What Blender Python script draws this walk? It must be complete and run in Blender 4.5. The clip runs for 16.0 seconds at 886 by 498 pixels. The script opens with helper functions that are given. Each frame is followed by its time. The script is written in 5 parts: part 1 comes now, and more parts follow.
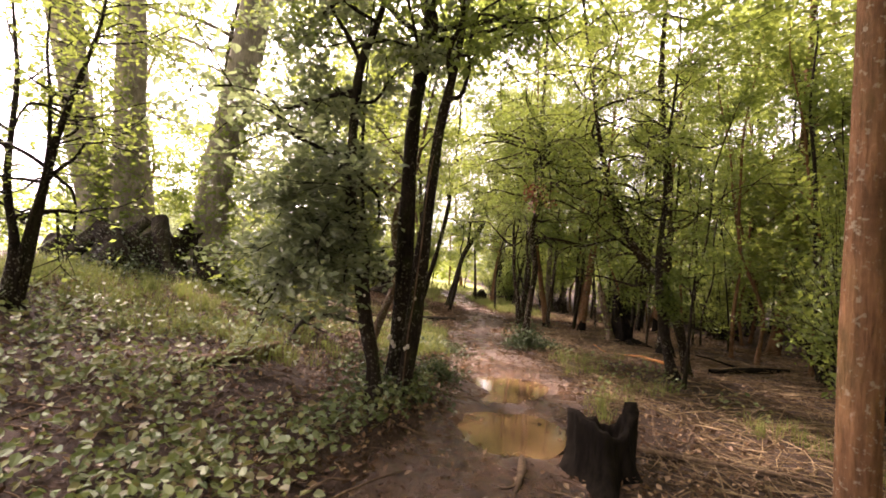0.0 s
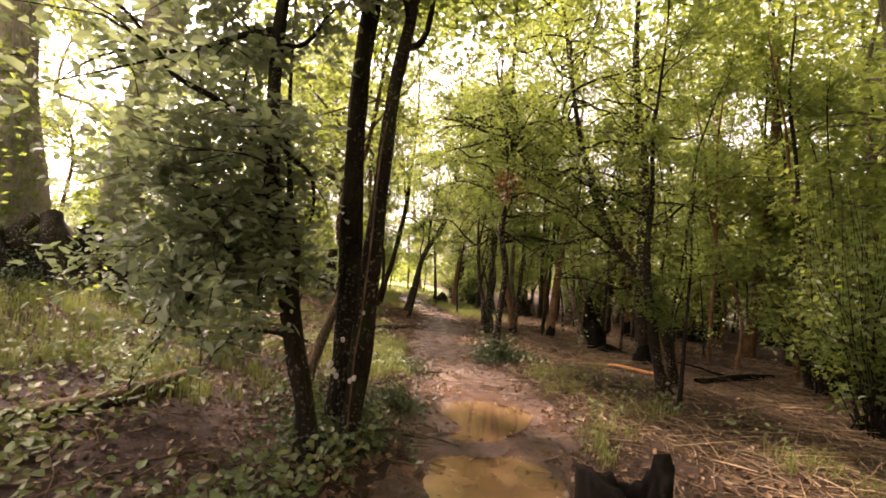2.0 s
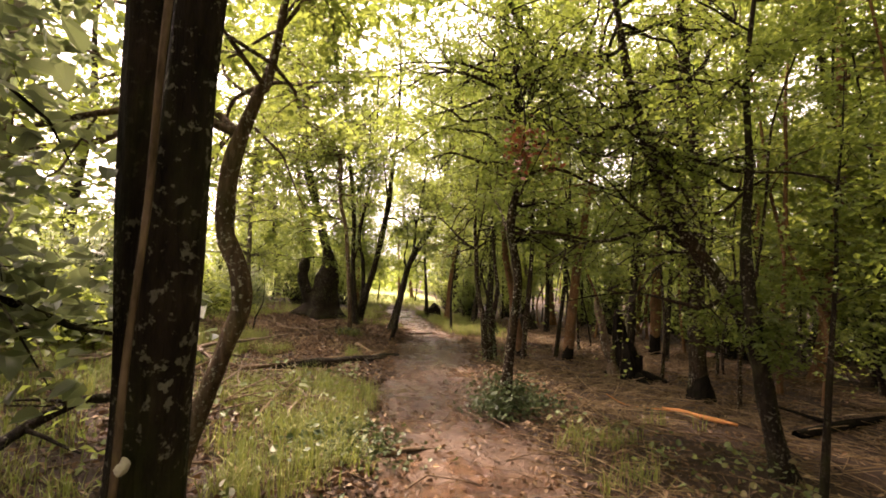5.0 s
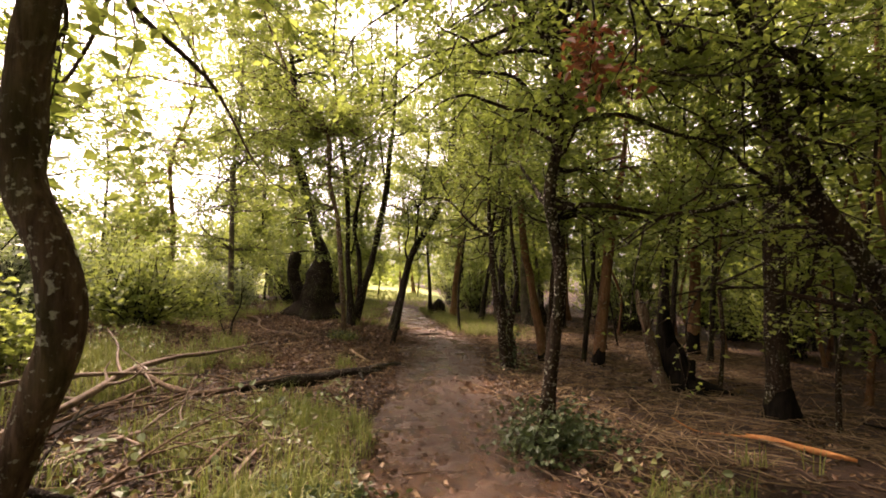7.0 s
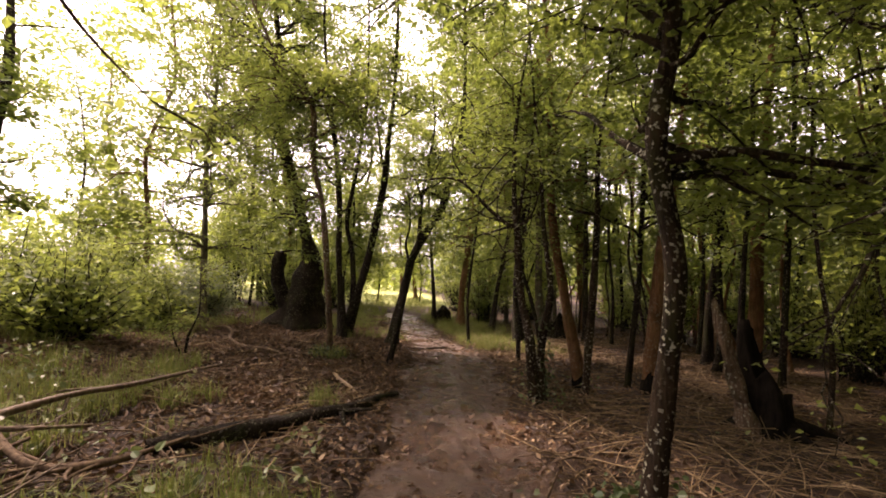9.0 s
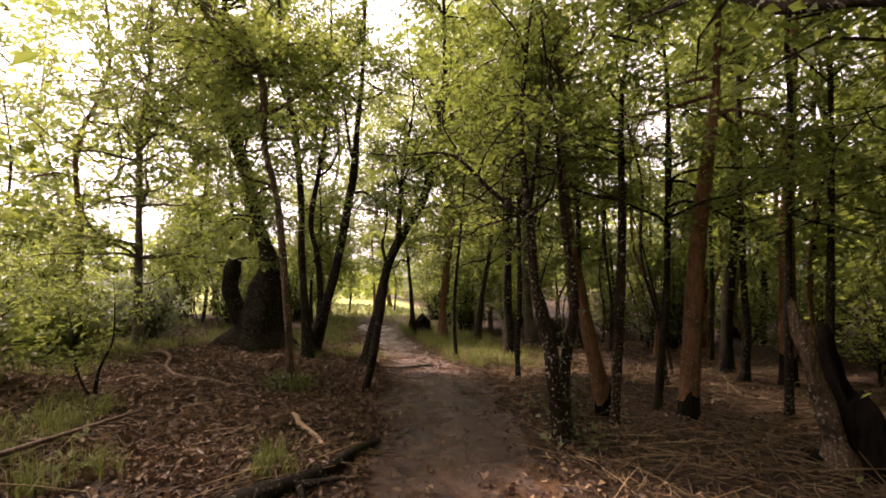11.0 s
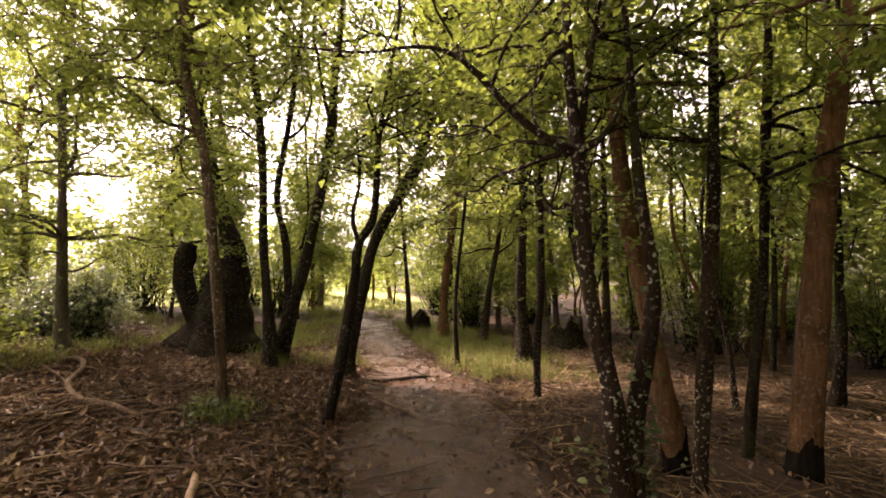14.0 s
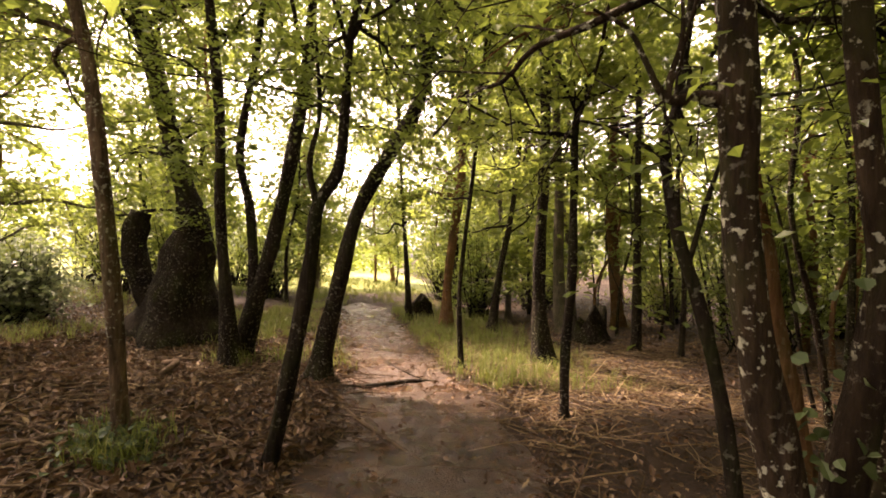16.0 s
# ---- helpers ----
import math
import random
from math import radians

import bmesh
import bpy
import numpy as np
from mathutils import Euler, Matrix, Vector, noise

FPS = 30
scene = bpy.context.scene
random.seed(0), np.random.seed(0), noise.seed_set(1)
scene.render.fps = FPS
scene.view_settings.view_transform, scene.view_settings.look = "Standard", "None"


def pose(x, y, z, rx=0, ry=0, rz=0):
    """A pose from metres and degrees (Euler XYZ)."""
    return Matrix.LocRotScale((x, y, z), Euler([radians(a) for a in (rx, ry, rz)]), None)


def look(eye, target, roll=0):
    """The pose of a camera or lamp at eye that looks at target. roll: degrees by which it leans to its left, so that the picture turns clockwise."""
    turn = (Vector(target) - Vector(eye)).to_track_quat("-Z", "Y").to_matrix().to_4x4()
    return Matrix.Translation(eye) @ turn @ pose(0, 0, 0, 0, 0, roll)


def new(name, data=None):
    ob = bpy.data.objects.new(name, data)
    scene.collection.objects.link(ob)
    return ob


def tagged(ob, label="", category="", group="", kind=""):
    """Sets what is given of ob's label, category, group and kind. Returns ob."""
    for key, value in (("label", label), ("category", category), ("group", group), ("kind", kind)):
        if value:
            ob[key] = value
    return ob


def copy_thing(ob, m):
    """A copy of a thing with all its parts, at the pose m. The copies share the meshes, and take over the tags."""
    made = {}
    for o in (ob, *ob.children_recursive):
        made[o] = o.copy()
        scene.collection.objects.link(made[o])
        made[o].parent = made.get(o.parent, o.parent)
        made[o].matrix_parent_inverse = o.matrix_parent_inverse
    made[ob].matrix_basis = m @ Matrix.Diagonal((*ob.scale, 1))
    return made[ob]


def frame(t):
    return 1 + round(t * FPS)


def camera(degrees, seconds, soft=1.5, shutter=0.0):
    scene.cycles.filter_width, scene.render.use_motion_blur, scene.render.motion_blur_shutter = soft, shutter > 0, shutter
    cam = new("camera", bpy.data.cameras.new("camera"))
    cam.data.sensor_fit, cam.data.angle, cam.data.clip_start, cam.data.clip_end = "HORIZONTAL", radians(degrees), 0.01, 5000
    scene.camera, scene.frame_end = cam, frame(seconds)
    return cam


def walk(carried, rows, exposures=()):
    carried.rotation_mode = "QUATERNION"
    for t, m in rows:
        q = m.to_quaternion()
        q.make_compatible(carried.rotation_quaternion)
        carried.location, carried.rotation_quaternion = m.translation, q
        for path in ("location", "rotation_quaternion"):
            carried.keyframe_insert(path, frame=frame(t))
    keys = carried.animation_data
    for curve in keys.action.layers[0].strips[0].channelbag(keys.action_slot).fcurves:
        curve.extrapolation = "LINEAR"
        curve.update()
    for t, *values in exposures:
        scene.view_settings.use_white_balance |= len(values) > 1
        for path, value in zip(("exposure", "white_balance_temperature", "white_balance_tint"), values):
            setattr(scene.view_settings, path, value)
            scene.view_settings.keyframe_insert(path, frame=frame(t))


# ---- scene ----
cam = camera(86.4, 16.0, soft=1.8)
METRES, EYE, TILT, LEAN, TURN = 11.9, 1.5, 0.0, 4.0, -2.1
ROWS = [
    (0.0, 0.0, 0.0, 0.0, -0.32, 2.27, -7.97),
    (0.5, -0.0022, 0.021, 0.001, -2.15, 2.64, -7.46),
    (1.0, -0.0017, 0.0467, 0.0007, -3.62, 2.98, -7.15),
    (1.5, 0.0056, 0.0728, 0.0016, -4.36, 3.04, -7.0),
    (2.0, 0.001, 0.0995, 0.0008, -5.39, 3.2, -7.23),
    (2.5, 0.0013, 0.1289, 0.0018, -6.18, 3.09, -7.27),
    (3.0, 0.0155, 0.1657, 0.0047, -5.56, 3.79, -7.52),
    (3.5, 0.0245, 0.2, 0.0033, -5.56, 4.08, -7.04),
    (4.0, 0.0267, 0.2383, 0.0078, -5.94, 4.38, -6.88),
    (6.5, 0.0314, 0.4017, 0.0127, -5.85, 3.28, -4.42),
    (7.0, 0.032, 0.4351, 0.0107, -5.91, 3.27, -4.78),
    (7.5, 0.0329, 0.4665, 0.01, -6.02, 3.14, -4.95),
    (8.0, 0.0405, 0.5068, 0.0103, -5.57, 3.28, -5.18),
    (10.5, 0.0344, 0.6814, 0.0067, -7.38, 4.58, -4.36),
    (11.0, 0.0337, 0.7076, 0.008, -9.04, 4.73, -3.24),
    (11.5, 0.0411, 0.7362, 0.0076, -9.03, 4.32, -2.6),
    (12.0, 0.0463, 0.7623, 0.0076, -9.33, 4.74, -2.76),
    (12.5, 0.0456, 0.7919, 0.009, -9.19, 4.71, -2.85),
    (13.0, 0.0487, 0.8107, 0.0092, -8.96, 4.57, -2.96),
    (13.5, 0.0599, 0.8377, 0.0079, -8.54, 4.34, -3.02),
    (14.0, 0.0669, 0.8627, 0.0069, -8.43, 3.81, -3.68),
    (14.5, 0.0662, 0.8994, 0.0073, -8.63, 3.35, -4.13),
    (15.0, 0.0708, 0.928, 0.007, -8.6, 2.6, -4.93),
    (15.5, 0.0831, 0.9545, 0.0074, -7.83, 1.92, -4.87),
    (16.0, 0.0904, 0.9832, 0.0062, -7.6, 1.61, -4.71),
]
EXPOSURES = [(0.0, 3.05, 7000, 37), (2.5, 3.0, 7500, 36), (4.0, 3.05, 7800, 31), (7.5, 2.55, 7500, 35), (11.0, 2.25, 7200, 37), (13.0, 2.6, 7300, 37), (15.0, 3.0, 8000, 34), (16.0, 3.15, 8100, 33)]
walk(cam, [(t, pose(0, 0, EYE, TILT, LEAN, TURN) @ pose(METRES * x, METRES * y, METRES * z, 90 + pitch, roll, yaw)) for t, x, y, z, yaw, pitch, roll in ROWS], EXPOSURES)

# ---- daylight: bright hazy sky, soft sun from the open field ----
SUN_AZ, SUN_EL = radians(-42), radians(57)      # from +y towards -x
world = bpy.data.worlds.new("sky")
scene.world = world
world.use_nodes = True
wn, wl = world.node_tree.nodes, world.node_tree.links
sky = wn.new("ShaderNodeTexSky")
sky.sky_type, sky.sun_disc = "NISHITA", False
sky.sun_elevation, sky.sun_rotation = SUN_EL, SUN_AZ
sky.dust_density, sky.ozone_density = 4.0, 0.6
veil = wn.new("ShaderNodeHueSaturation")
veil.inputs["Saturation"].default_value = 0.12
wl.new(sky.outputs[0], veil.inputs["Color"])
wl.new(veil.outputs[0], wn["Background"].inputs["Color"])
wn["Background"].inputs["Strength"].default_value = 0.13
sun = new("sun", bpy.data.lights.new("sun", "SUN"))
sun.data.energy, sun.data.angle, sun.data.color = 3.0, radians(5), (1.0, 0.92, 0.78)
sun_from = Vector((math.sin(SUN_AZ) * math.cos(SUN_EL), math.cos(SUN_AZ) * math.cos(SUN_EL), math.sin(SUN_EL)))
sun.matrix_world = look(sun_from * 60, (0, 0, 0))


# ---- materials ----
class Nodes:
    """Short hand for a procedural material."""

    def __init__(self, name):
        self.mat = bpy.data.materials.new(name)
        self.mat.use_nodes = True
        self.t = self.mat.node_tree
        self.bsdf = self.t.nodes["Principled BSDF"]
        self.out = self.t.nodes["Material Output"]
        self.co = self.add("ShaderNodeNewGeometry").outputs["Position"]

    def add(self, kind, **values):
        n = self.t.nodes.new(kind)
        for key, v in values.items():
            n.inputs[key].default_value = v
        return n

    def link(self, a, b):
        self.t.links.new(a, b)

    def noise(self, scale, detail=4.0, rough=0.55, stretch=(1, 1, 1), co=None):
        m = self.add("ShaderNodeMapping", Scale=stretch)
        self.link(co or self.co, m.inputs["Vector"])
        n = self.add("ShaderNodeTexNoise", Scale=scale, Detail=detail, Roughness=rough)
        self.link(m.outputs[0], n.inputs["Vector"])
        return n.outputs["Fac"]

    def ramp(self, fac, stops):
        r = self.t.nodes.new("ShaderNodeValToRGB")
        e = r.color_ramp.elements
        while len(e) < len(stops):
            e.new(0.5)
        for el, (p, c) in zip(e, stops):
            el.position, el.color = p, ((c, c, c, 1) if isinstance(c, (int, float)) else (*c, 1))
        self.link(fac, r.inputs["Fac"])
        return r.outputs["Color"]

    def mix(self, fac, a, b, mode="MIX"):
        n = self.t.nodes.new("ShaderNodeMixRGB")
        n.blend_type = mode
        for v, s in ((fac, n.inputs["Fac"]), (a, n.inputs["Color1"]), (b, n.inputs["Color2"])):
            if isinstance(v, (int, float)):
                s.default_value = v
            elif isinstance(v, tuple):
                s.default_value = (*v, 1)
            else:
                self.link(v, s)
        return n.outputs["Color"]

    def bump(self, height, strength=0.5, distance=0.02):
        b = self.add("ShaderNodeBump", Strength=strength, Distance=distance)
        self.link(height, b.inputs["Height"])
        self.link(b.outputs["Normal"], self.bsdf.inputs["Normal"])

    def finish(self, color, rough=0.8, spec=0.4):
        for v, key in ((color, "Base Color"), (rough, "Roughness"), (spec, "Specular IOR Level")):
            if isinstance(v, (int, float)):
                self.bsdf.inputs[key].default_value = v
            elif isinstance(v, tuple):
                self.bsdf.inputs[key].default_value = (*v, 1)
            else:
                self.link(v, self.bsdf.inputs[key])
        return self.mat


def bark(name, dark, light, lichen=0.0, moss=0.3, ring=0.0):
    n = Nodes(name)
    ridges = n.noise(38, 6, 0.65, (1, 1, 0.16))
    patch = n.noise(3.0, 4)
    col = n.mix(n.ramp(ridges, [(0.3, 0), (0.72, 1)]), dark, light)
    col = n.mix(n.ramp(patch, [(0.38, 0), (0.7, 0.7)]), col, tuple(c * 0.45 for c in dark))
    if ring:
        rings = n.noise(9, 5, 0.6, (0.25, 0.25, 2.6))
        col = n.mix(n.ramp(rings, [(0.45, 0), (0.7, ring)]), col, tuple(c * 0.5 for c in light))
    green = n.noise(4.5, 5, 0.6, (1, 1, 0.5))
    col = n.mix(n.ramp(green, [(0.5, 0), (0.68, moss)]), col, (0.036, 0.044, 0.012))
    if lichen:
        spots = n.ramp(n.noise(34, 5, 0.6), [(0.57, 0), (0.63, 1)])
        where = n.ramp(n.noise(2.2, 3), [(0.42, 0.15 * lichen), (0.54, lichen)])
        col = n.mix(n.mix(1.0, spots, where, "MULTIPLY"), col, (0.28, 0.275, 0.205))
    n.bump(ridges, 1.0, 0.035)
    return n.finish(col, 0.92, 0.08)


def leaf(name, hues, glow, thin=0.45, rough=0.42, spec=0.35):
    """Leaf skin: a colour for each leaf, light shining through it."""
    n = Nodes(name)
    geo = n.add("ShaderNodeNewGeometry")
    k = len(hues)
    col = n.ramp(geo.outputs["Random Per Island"], [(i / (k - 1), h) for i, h in enumerate(hues)])
    col = n.mix(n.ramp(n.noise(0.55, 3), [(0.35, 0), (0.7, 0.35)]), col, hues[-1])
    n.finish(col, rough, spec)
    tr = n.add("ShaderNodeBsdfTranslucent")
    n.link(n.mix(0.5, col, glow, "MIX"), tr.inputs["Color"])
    m = n.add("ShaderNodeMixShader", Fac=thin)
    n.link(n.bsdf.outputs[0], m.inputs[1])
    n.link(tr.outputs[0], m.inputs[2])
    n.link(m.outputs[0], n.out.inputs["Surface"])
    return n.mat


def mud_material():
    n = Nodes("wet_mud")
    big, mid, fine = n.noise(1.1, 4), n.noise(7, 6, 0.6), n.noise(55, 5, 0.6)
    col = n.mix(n.ramp(mid, [(0.3, 0), (0.7, 1)]), (0.022, 0.0105, 0.005), (0.125, 0.066, 0.034))
    col = n.mix(n.ramp(big, [(0.4, 0), (0.65, 0.6)]), col, (0.060, 0.032, 0.017))
    bits = n.ramp(fine, [(0.60, 0), (0.72, 0.8)])
    col = n.mix(bits, col, (0.17, 0.105, 0.06))
    crumbs = n.ramp(n.noise(21, 3, 0.7), [(0.60, 0), (0.66, 0.75)])
    col = n.mix(crumbs, col, (0.022, 0.011, 0.006))
    wet = n.ramp(n.mix(0.45, big, n.noise(3.3, 5, 0.6)), [(0.45, 0.12), (0.56, 0.58)])
    n.bump(n.mix(0.45, n.mix(0.5, mid, n.noise(19, 5, 0.65)), fine), 1.0, 0.10)
    return n.finish(col, wet, 0.45)


def soil_material():
    n = Nodes("forest_soil")
    big, mid, fine = n.noise(0.5, 4), n.noise(4, 5), n.noise(38, 6, 0.65)
    col = n.mix(n.ramp(fine, [(0.36, 0), (0.68, 1)]), (0.007, 0.0036, 0.0018), (0.055, 0.029, 0.015))
    col = n.mix(n.ramp(mid, [(0.42, 0), (0.66, 0.6)]), col, (0.045, 0.024, 0.012))
    sep = n.add("ShaderNodeSeparateXYZ")
    n.link(n.co, sep.inputs[0])
    field = n.add("ShaderNodeAttribute")
    field.attribute_name = "meadow"
    grass = n.mix(n.ramp(mid, [(0.3, 0), (0.7, 1)]), (0.14, 0.19, 0.035), (0.30, 0.30, 0.09))
    col = n.mix(n.ramp(n.mix(0.75, big, field.outputs["Fac"]), [(0.30, 0), (0.55, 1)]), col, grass)
    n.bump(n.mix(0.4, fine, mid), 1.0, 0.07)
    return n.finish(col, 0.75, 0.2)


def plain(name, dark, light, scale=20, rough=0.8, spec=0.3, stretch=(1, 1, 1), bumpy=0.5):
    n = Nodes(name)
    f = n.noise(scale, 6, 0.6, stretch)
    n.bump(f, bumpy, 0.01)
    return n.finish(n.mix(n.ramp(f, [(0.3, 0), (0.7, 1)]), dark, light), rough, spec)


def water_material():
    n = Nodes("muddy_water")
    f = n.noise(2.5, 4)
    col = n.mix(n.ramp(f, [(0.35, 0), (0.65, 1)]), (0.066, 0.038, 0.017), (0.115, 0.070, 0.033))
    n.bump(n.noise(14, 2), 0.05, 0.01)
    return n.finish(col, 0.05, 0.5)


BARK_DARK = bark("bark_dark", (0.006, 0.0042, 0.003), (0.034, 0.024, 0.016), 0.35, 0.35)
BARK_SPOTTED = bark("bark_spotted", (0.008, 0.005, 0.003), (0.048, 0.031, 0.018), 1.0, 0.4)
BARK_ORANGE = bark("bark_orange", (0.062, 0.031, 0.014), (0.22, 0.115, 0.054), 0.35, 0.35, 0.6)
BARK_GREY = bark("bark_grey", (0.06, 0.05, 0.035), (0.18, 0.155, 0.11), 0.2, 0.5)
BARK_PALE = bark("bark_pale", (0.030, 0.019, 0.011), (0.18, 0.12, 0.075), 0.9, 0.45)
# Flare haze over the old coppice stems is put into this paler bark.
BARK_HAZED = bark("bark_hazed", (0.12, 0.105, 0.08), (0.30, 0.27, 0.21), 0.2, 0.4)
DEADWOOD = plain("dead_wood", (0.028, 0.018, 0.011), (0.14, 0.095, 0.06), 30, 0.9, 0.1, (1, 1, 0.3))
# dead wood made paler, the light on the heaped branches put into its colour
BRUSH = plain("lit_brushwood", (0.035, 0.023, 0.014), (0.155, 0.105, 0.065), 30, 0.7, 0.25, (1, 1, 0.3))
PALEWOOD = plain("pale_wood", (0.14, 0.09, 0.048), (0.30, 0.20, 0.11), 26, 0.7)
ORANGEWOOD = plain("split_orange_wood", (0.30, 0.11, 0.035), (0.50, 0.22, 0.07), 26, 0.7)
CHAR = plain("charred_wood", (0.003, 0.0025, 0.002), (0.014, 0.011, 0.008), 24, 0.95, 0.04, (1, 1, 0.25), 1.0)
LEAF_GREEN = leaf("leaf_green", [(0.036, 0.064, 0.016), (0.066, 0.100, 0.024), (0.10, 0.135, 0.032)], (0.31, 0.38, 0.06), 0.52)
LEAF_LIGHT = leaf("leaf_light", [(0.055, 0.09, 0.02), (0.09, 0.13, 0.028), (0.14, 0.165, 0.038)], (0.40, 0.47, 0.085), 0.55)
# grey-green leaves; the glare on them is put into these paler hues
LEAF_GREY_GLARE = leaf("leaf_grey_glare", [(0.060, 0.085, 0.042), (0.105, 0.13, 0.072), (0.18, 0.20, 0.125)], (0.32, 0.39, 0.14), 0.46, 0.35, 0.6)
LEAF_LITTER = leaf("leaf_litter", [(0.010, 0.005, 0.002), (0.035, 0.018, 0.009), (0.10, 0.056, 0.028), (0.06, 0.032, 0.016), (0.27, 0.185, 0.105), (0.016, 0.008, 0.004), (0.13, 0.075, 0.038)], (0.12, 0.06, 0.02), 0.1, 0.55, 0.22)
LEAF_RED = leaf("leaf_withered", [(0.10, 0.03, 0.014), (0.16, 0.052, 0.02), (0.08, 0.034, 0.017)], (0.22, 0.07, 0.02), 0.25)
LEAF_BRAMBLE = leaf("leaf_bramble", [(0.030, 0.048, 0.016), (0.07, 0.10, 0.030), (0.15, 0.175, 0.09), (0.055, 0.085, 0.025), (0.09, 0.06, 0.03), (0.11, 0.125, 0.03)], (0.2, 0.24, 0.05), 0.22, 0.5, 0.3)
LEAF_IVY = leaf("leaf_ivy", [(0.018, 0.035, 0.012), (0.035, 0.055, 0.018), (0.06, 0.08, 0.03)], (0.10, 0.14, 0.03), 0.15, 0.5, 0.25)
GRASS = leaf("grass_blades", [(0.055, 0.085, 0.018), (0.095, 0.125, 0.028), (0.19, 0.175, 0.065)], (0.24, 0.28, 0.05), 0.35, 0.6, 0.18)
STRAW = leaf("dry_stalks", [(0.045, 0.028, 0.014), (0.10, 0.066, 0.034), (0.24, 0.175, 0.10)], (0.3, 0.2, 0.08), 0.1, 0.7, 0.12)
MUD, SOIL, WATER = mud_material(), soil_material(), water_material()
CUTWOOD = plain("cut_branch_scar", (0.30, 0.27, 0.21), (0.52, 0.48, 0.40), 30, 0.8)

# ---- lie of the land ----
rng = np.random.default_rng(7)


def smooth(v, a, b):
    u = np.clip((v - a) / (b - a), 0, 1)
    return u * u * (3 - 2 * u)


def lumps(x, y):
    """Small unevenness of the soil."""
    s = np.sin
    return (0.022 * s(1.7 * x + 0.9 * y + 0.4) * s(1.3 * y - 0.6 * x) + 0.014 * s(4.1 * x - 2.3 * y + 1.1) * s(3.3 * y + 1.9 * x)
            + 0.007 * s(9.7 * x + 5.1 * y) * s(8.3 * y - 6.7 * x + 0.7))


def clods(x, y):
    """Trodden mud: prints, ruts and clods."""
    s = np.sin
    a = s(17 * x + 6 * s(3.1 * y)) * s(15 * y + 5 * s(4.3 * x))
    b = s(31 * x - 9 * y + 4 * s(5 * y)) * s(27 * y + 11 * x)
    return (0.010 * a + 0.006 * b + 0.014 * np.maximum(0, s(6.3 * x + 2 * s(2.2 * y)) * s(5.1 * y + 1.7))) * (0.5 + 0.5 * s(1.9 * y + 2.3 * x + 2 * s(0.7 * y)))


def land(x, y):
    x, y = np.asarray(x, float), np.asarray(y, float)
    z = 0.17 * smooth(y, 1, 8) - 0.055 * np.clip(x, -9, 6)
    return z + 0.14 * np.clip(-x - 1.5, 0, 4) * (1 - 0.8 * smooth(y, 12.5, 16.5)) * smooth(y, -1, 5)


PATH_Y = [-6, 0, 3, 4, 5.5, 7, 9.5, 12.8, 14.5, 16.5, 18, 20, 22, 24, 25.5, 26.5, 27.2, 50]
PATH_L = [-0.9, -0.7, -0.45, -0.1, 0.36, 0.42, 0.52, 0.95, 1.05, 1.35, 1.30, 1.12, 1.0, 0.95, 1.0, 1.15, 1.35, 1.35]
PATH_R = [1.1, 1.25, 1.4, 1.62, 2.0, 2.2, 2.0, 2.42, 2.75, 2.92, 2.6, 2.5, 2.45, 2.3, 2.1, 1.75, 1.5, 1.5]


def path_edges(y):
    wob = 0.07 * np.sin(2.9 * y) + 0.05 * np.sin(6.1 * y + 1)
    return np.interp(y, PATH_Y, PATH_L) + wob, np.interp(y, PATH_Y, PATH_R) + 0.06 * np.sin(3.7 * y + 2) - 0.5 * wob


def across(x, y):
    """-1 at the path's one edge, 1 at the other."""
    a, b = path_edges(y)
    return (2 * x - a - b) / (b - a)


PUDDLES = [(0.94, 4.66, 0.50, 0.66, 0.13), (1.22, 6.30, 0.46, 0.62, 0.11), (1.02, 5.62, 0.26, 0.22, 0.07)]


def puddle_r2(x, y, px, py, a, b):
    wob = 1 + 0.16 * np.sin(3.1 * x + 5.3 * y + px) * np.sin(4.7 * x - 2.9 * y) + 0.06 * np.sin(13 * x + 4 * y) * np.sin(11 * y - 5 * x)
    return (((x - px) / a) ** 2 + ((y - py) / b) ** 2) * wob


def path_top(x, y):
    c = across(x, y)
    flat, still, hole = 0.0, 1.0, 0.0
    for px, py, a, b, d in PUDDLES:
        r2 = puddle_r2(x, y, px, py, a, b)
        still = still * (1 - 0.75 * np.exp(-r2 ** 2))
        hole = np.maximum(hole, d * np.exp(-r2 ** 1.5))
        flat = flat + 0.85 * np.exp(-(r2 / 1.7) ** 2) * (land(px, py) - land(x, y)) * (1 if d > 0.1 else 0)
    ridge = 0.020 * np.abs(np.sin(2.3 * x + 1.1 * np.sin(1.7 * y) + 0.35 * y)) - 0.012
    z = land(x, y) + 0.5 * lumps(x * 1.4, y * 1.4) * still - 0.045 + 1.6 * still * clods(x, y) + 0.012 * np.cos(5.2 * c + np.sin(1.3 * y)) + still * (ridge + 0.012 * np.sin(13 * y + 7 * x) * np.sin(11 * x - 4 * y))
    z = z + flat - hole
    return z - 0.12 * smooth(np.abs(c), 0.94, 1.2)


def soil_top(x, y):
    c = np.abs(across(x, y))
    inside = np.where((y > -5.5) & (y < 27), 1 - smooth(c, 0.75, 1.12), 0)
    return land(x, y) + lumps(x, y) - 0.16 * inside


def top(x, y):
    return np.maximum(soil_top(x, y), np.where((y > -5.5) & (y < 27) & (np.abs(across(x, y)) < 1.2), path_top(x, y), -9))


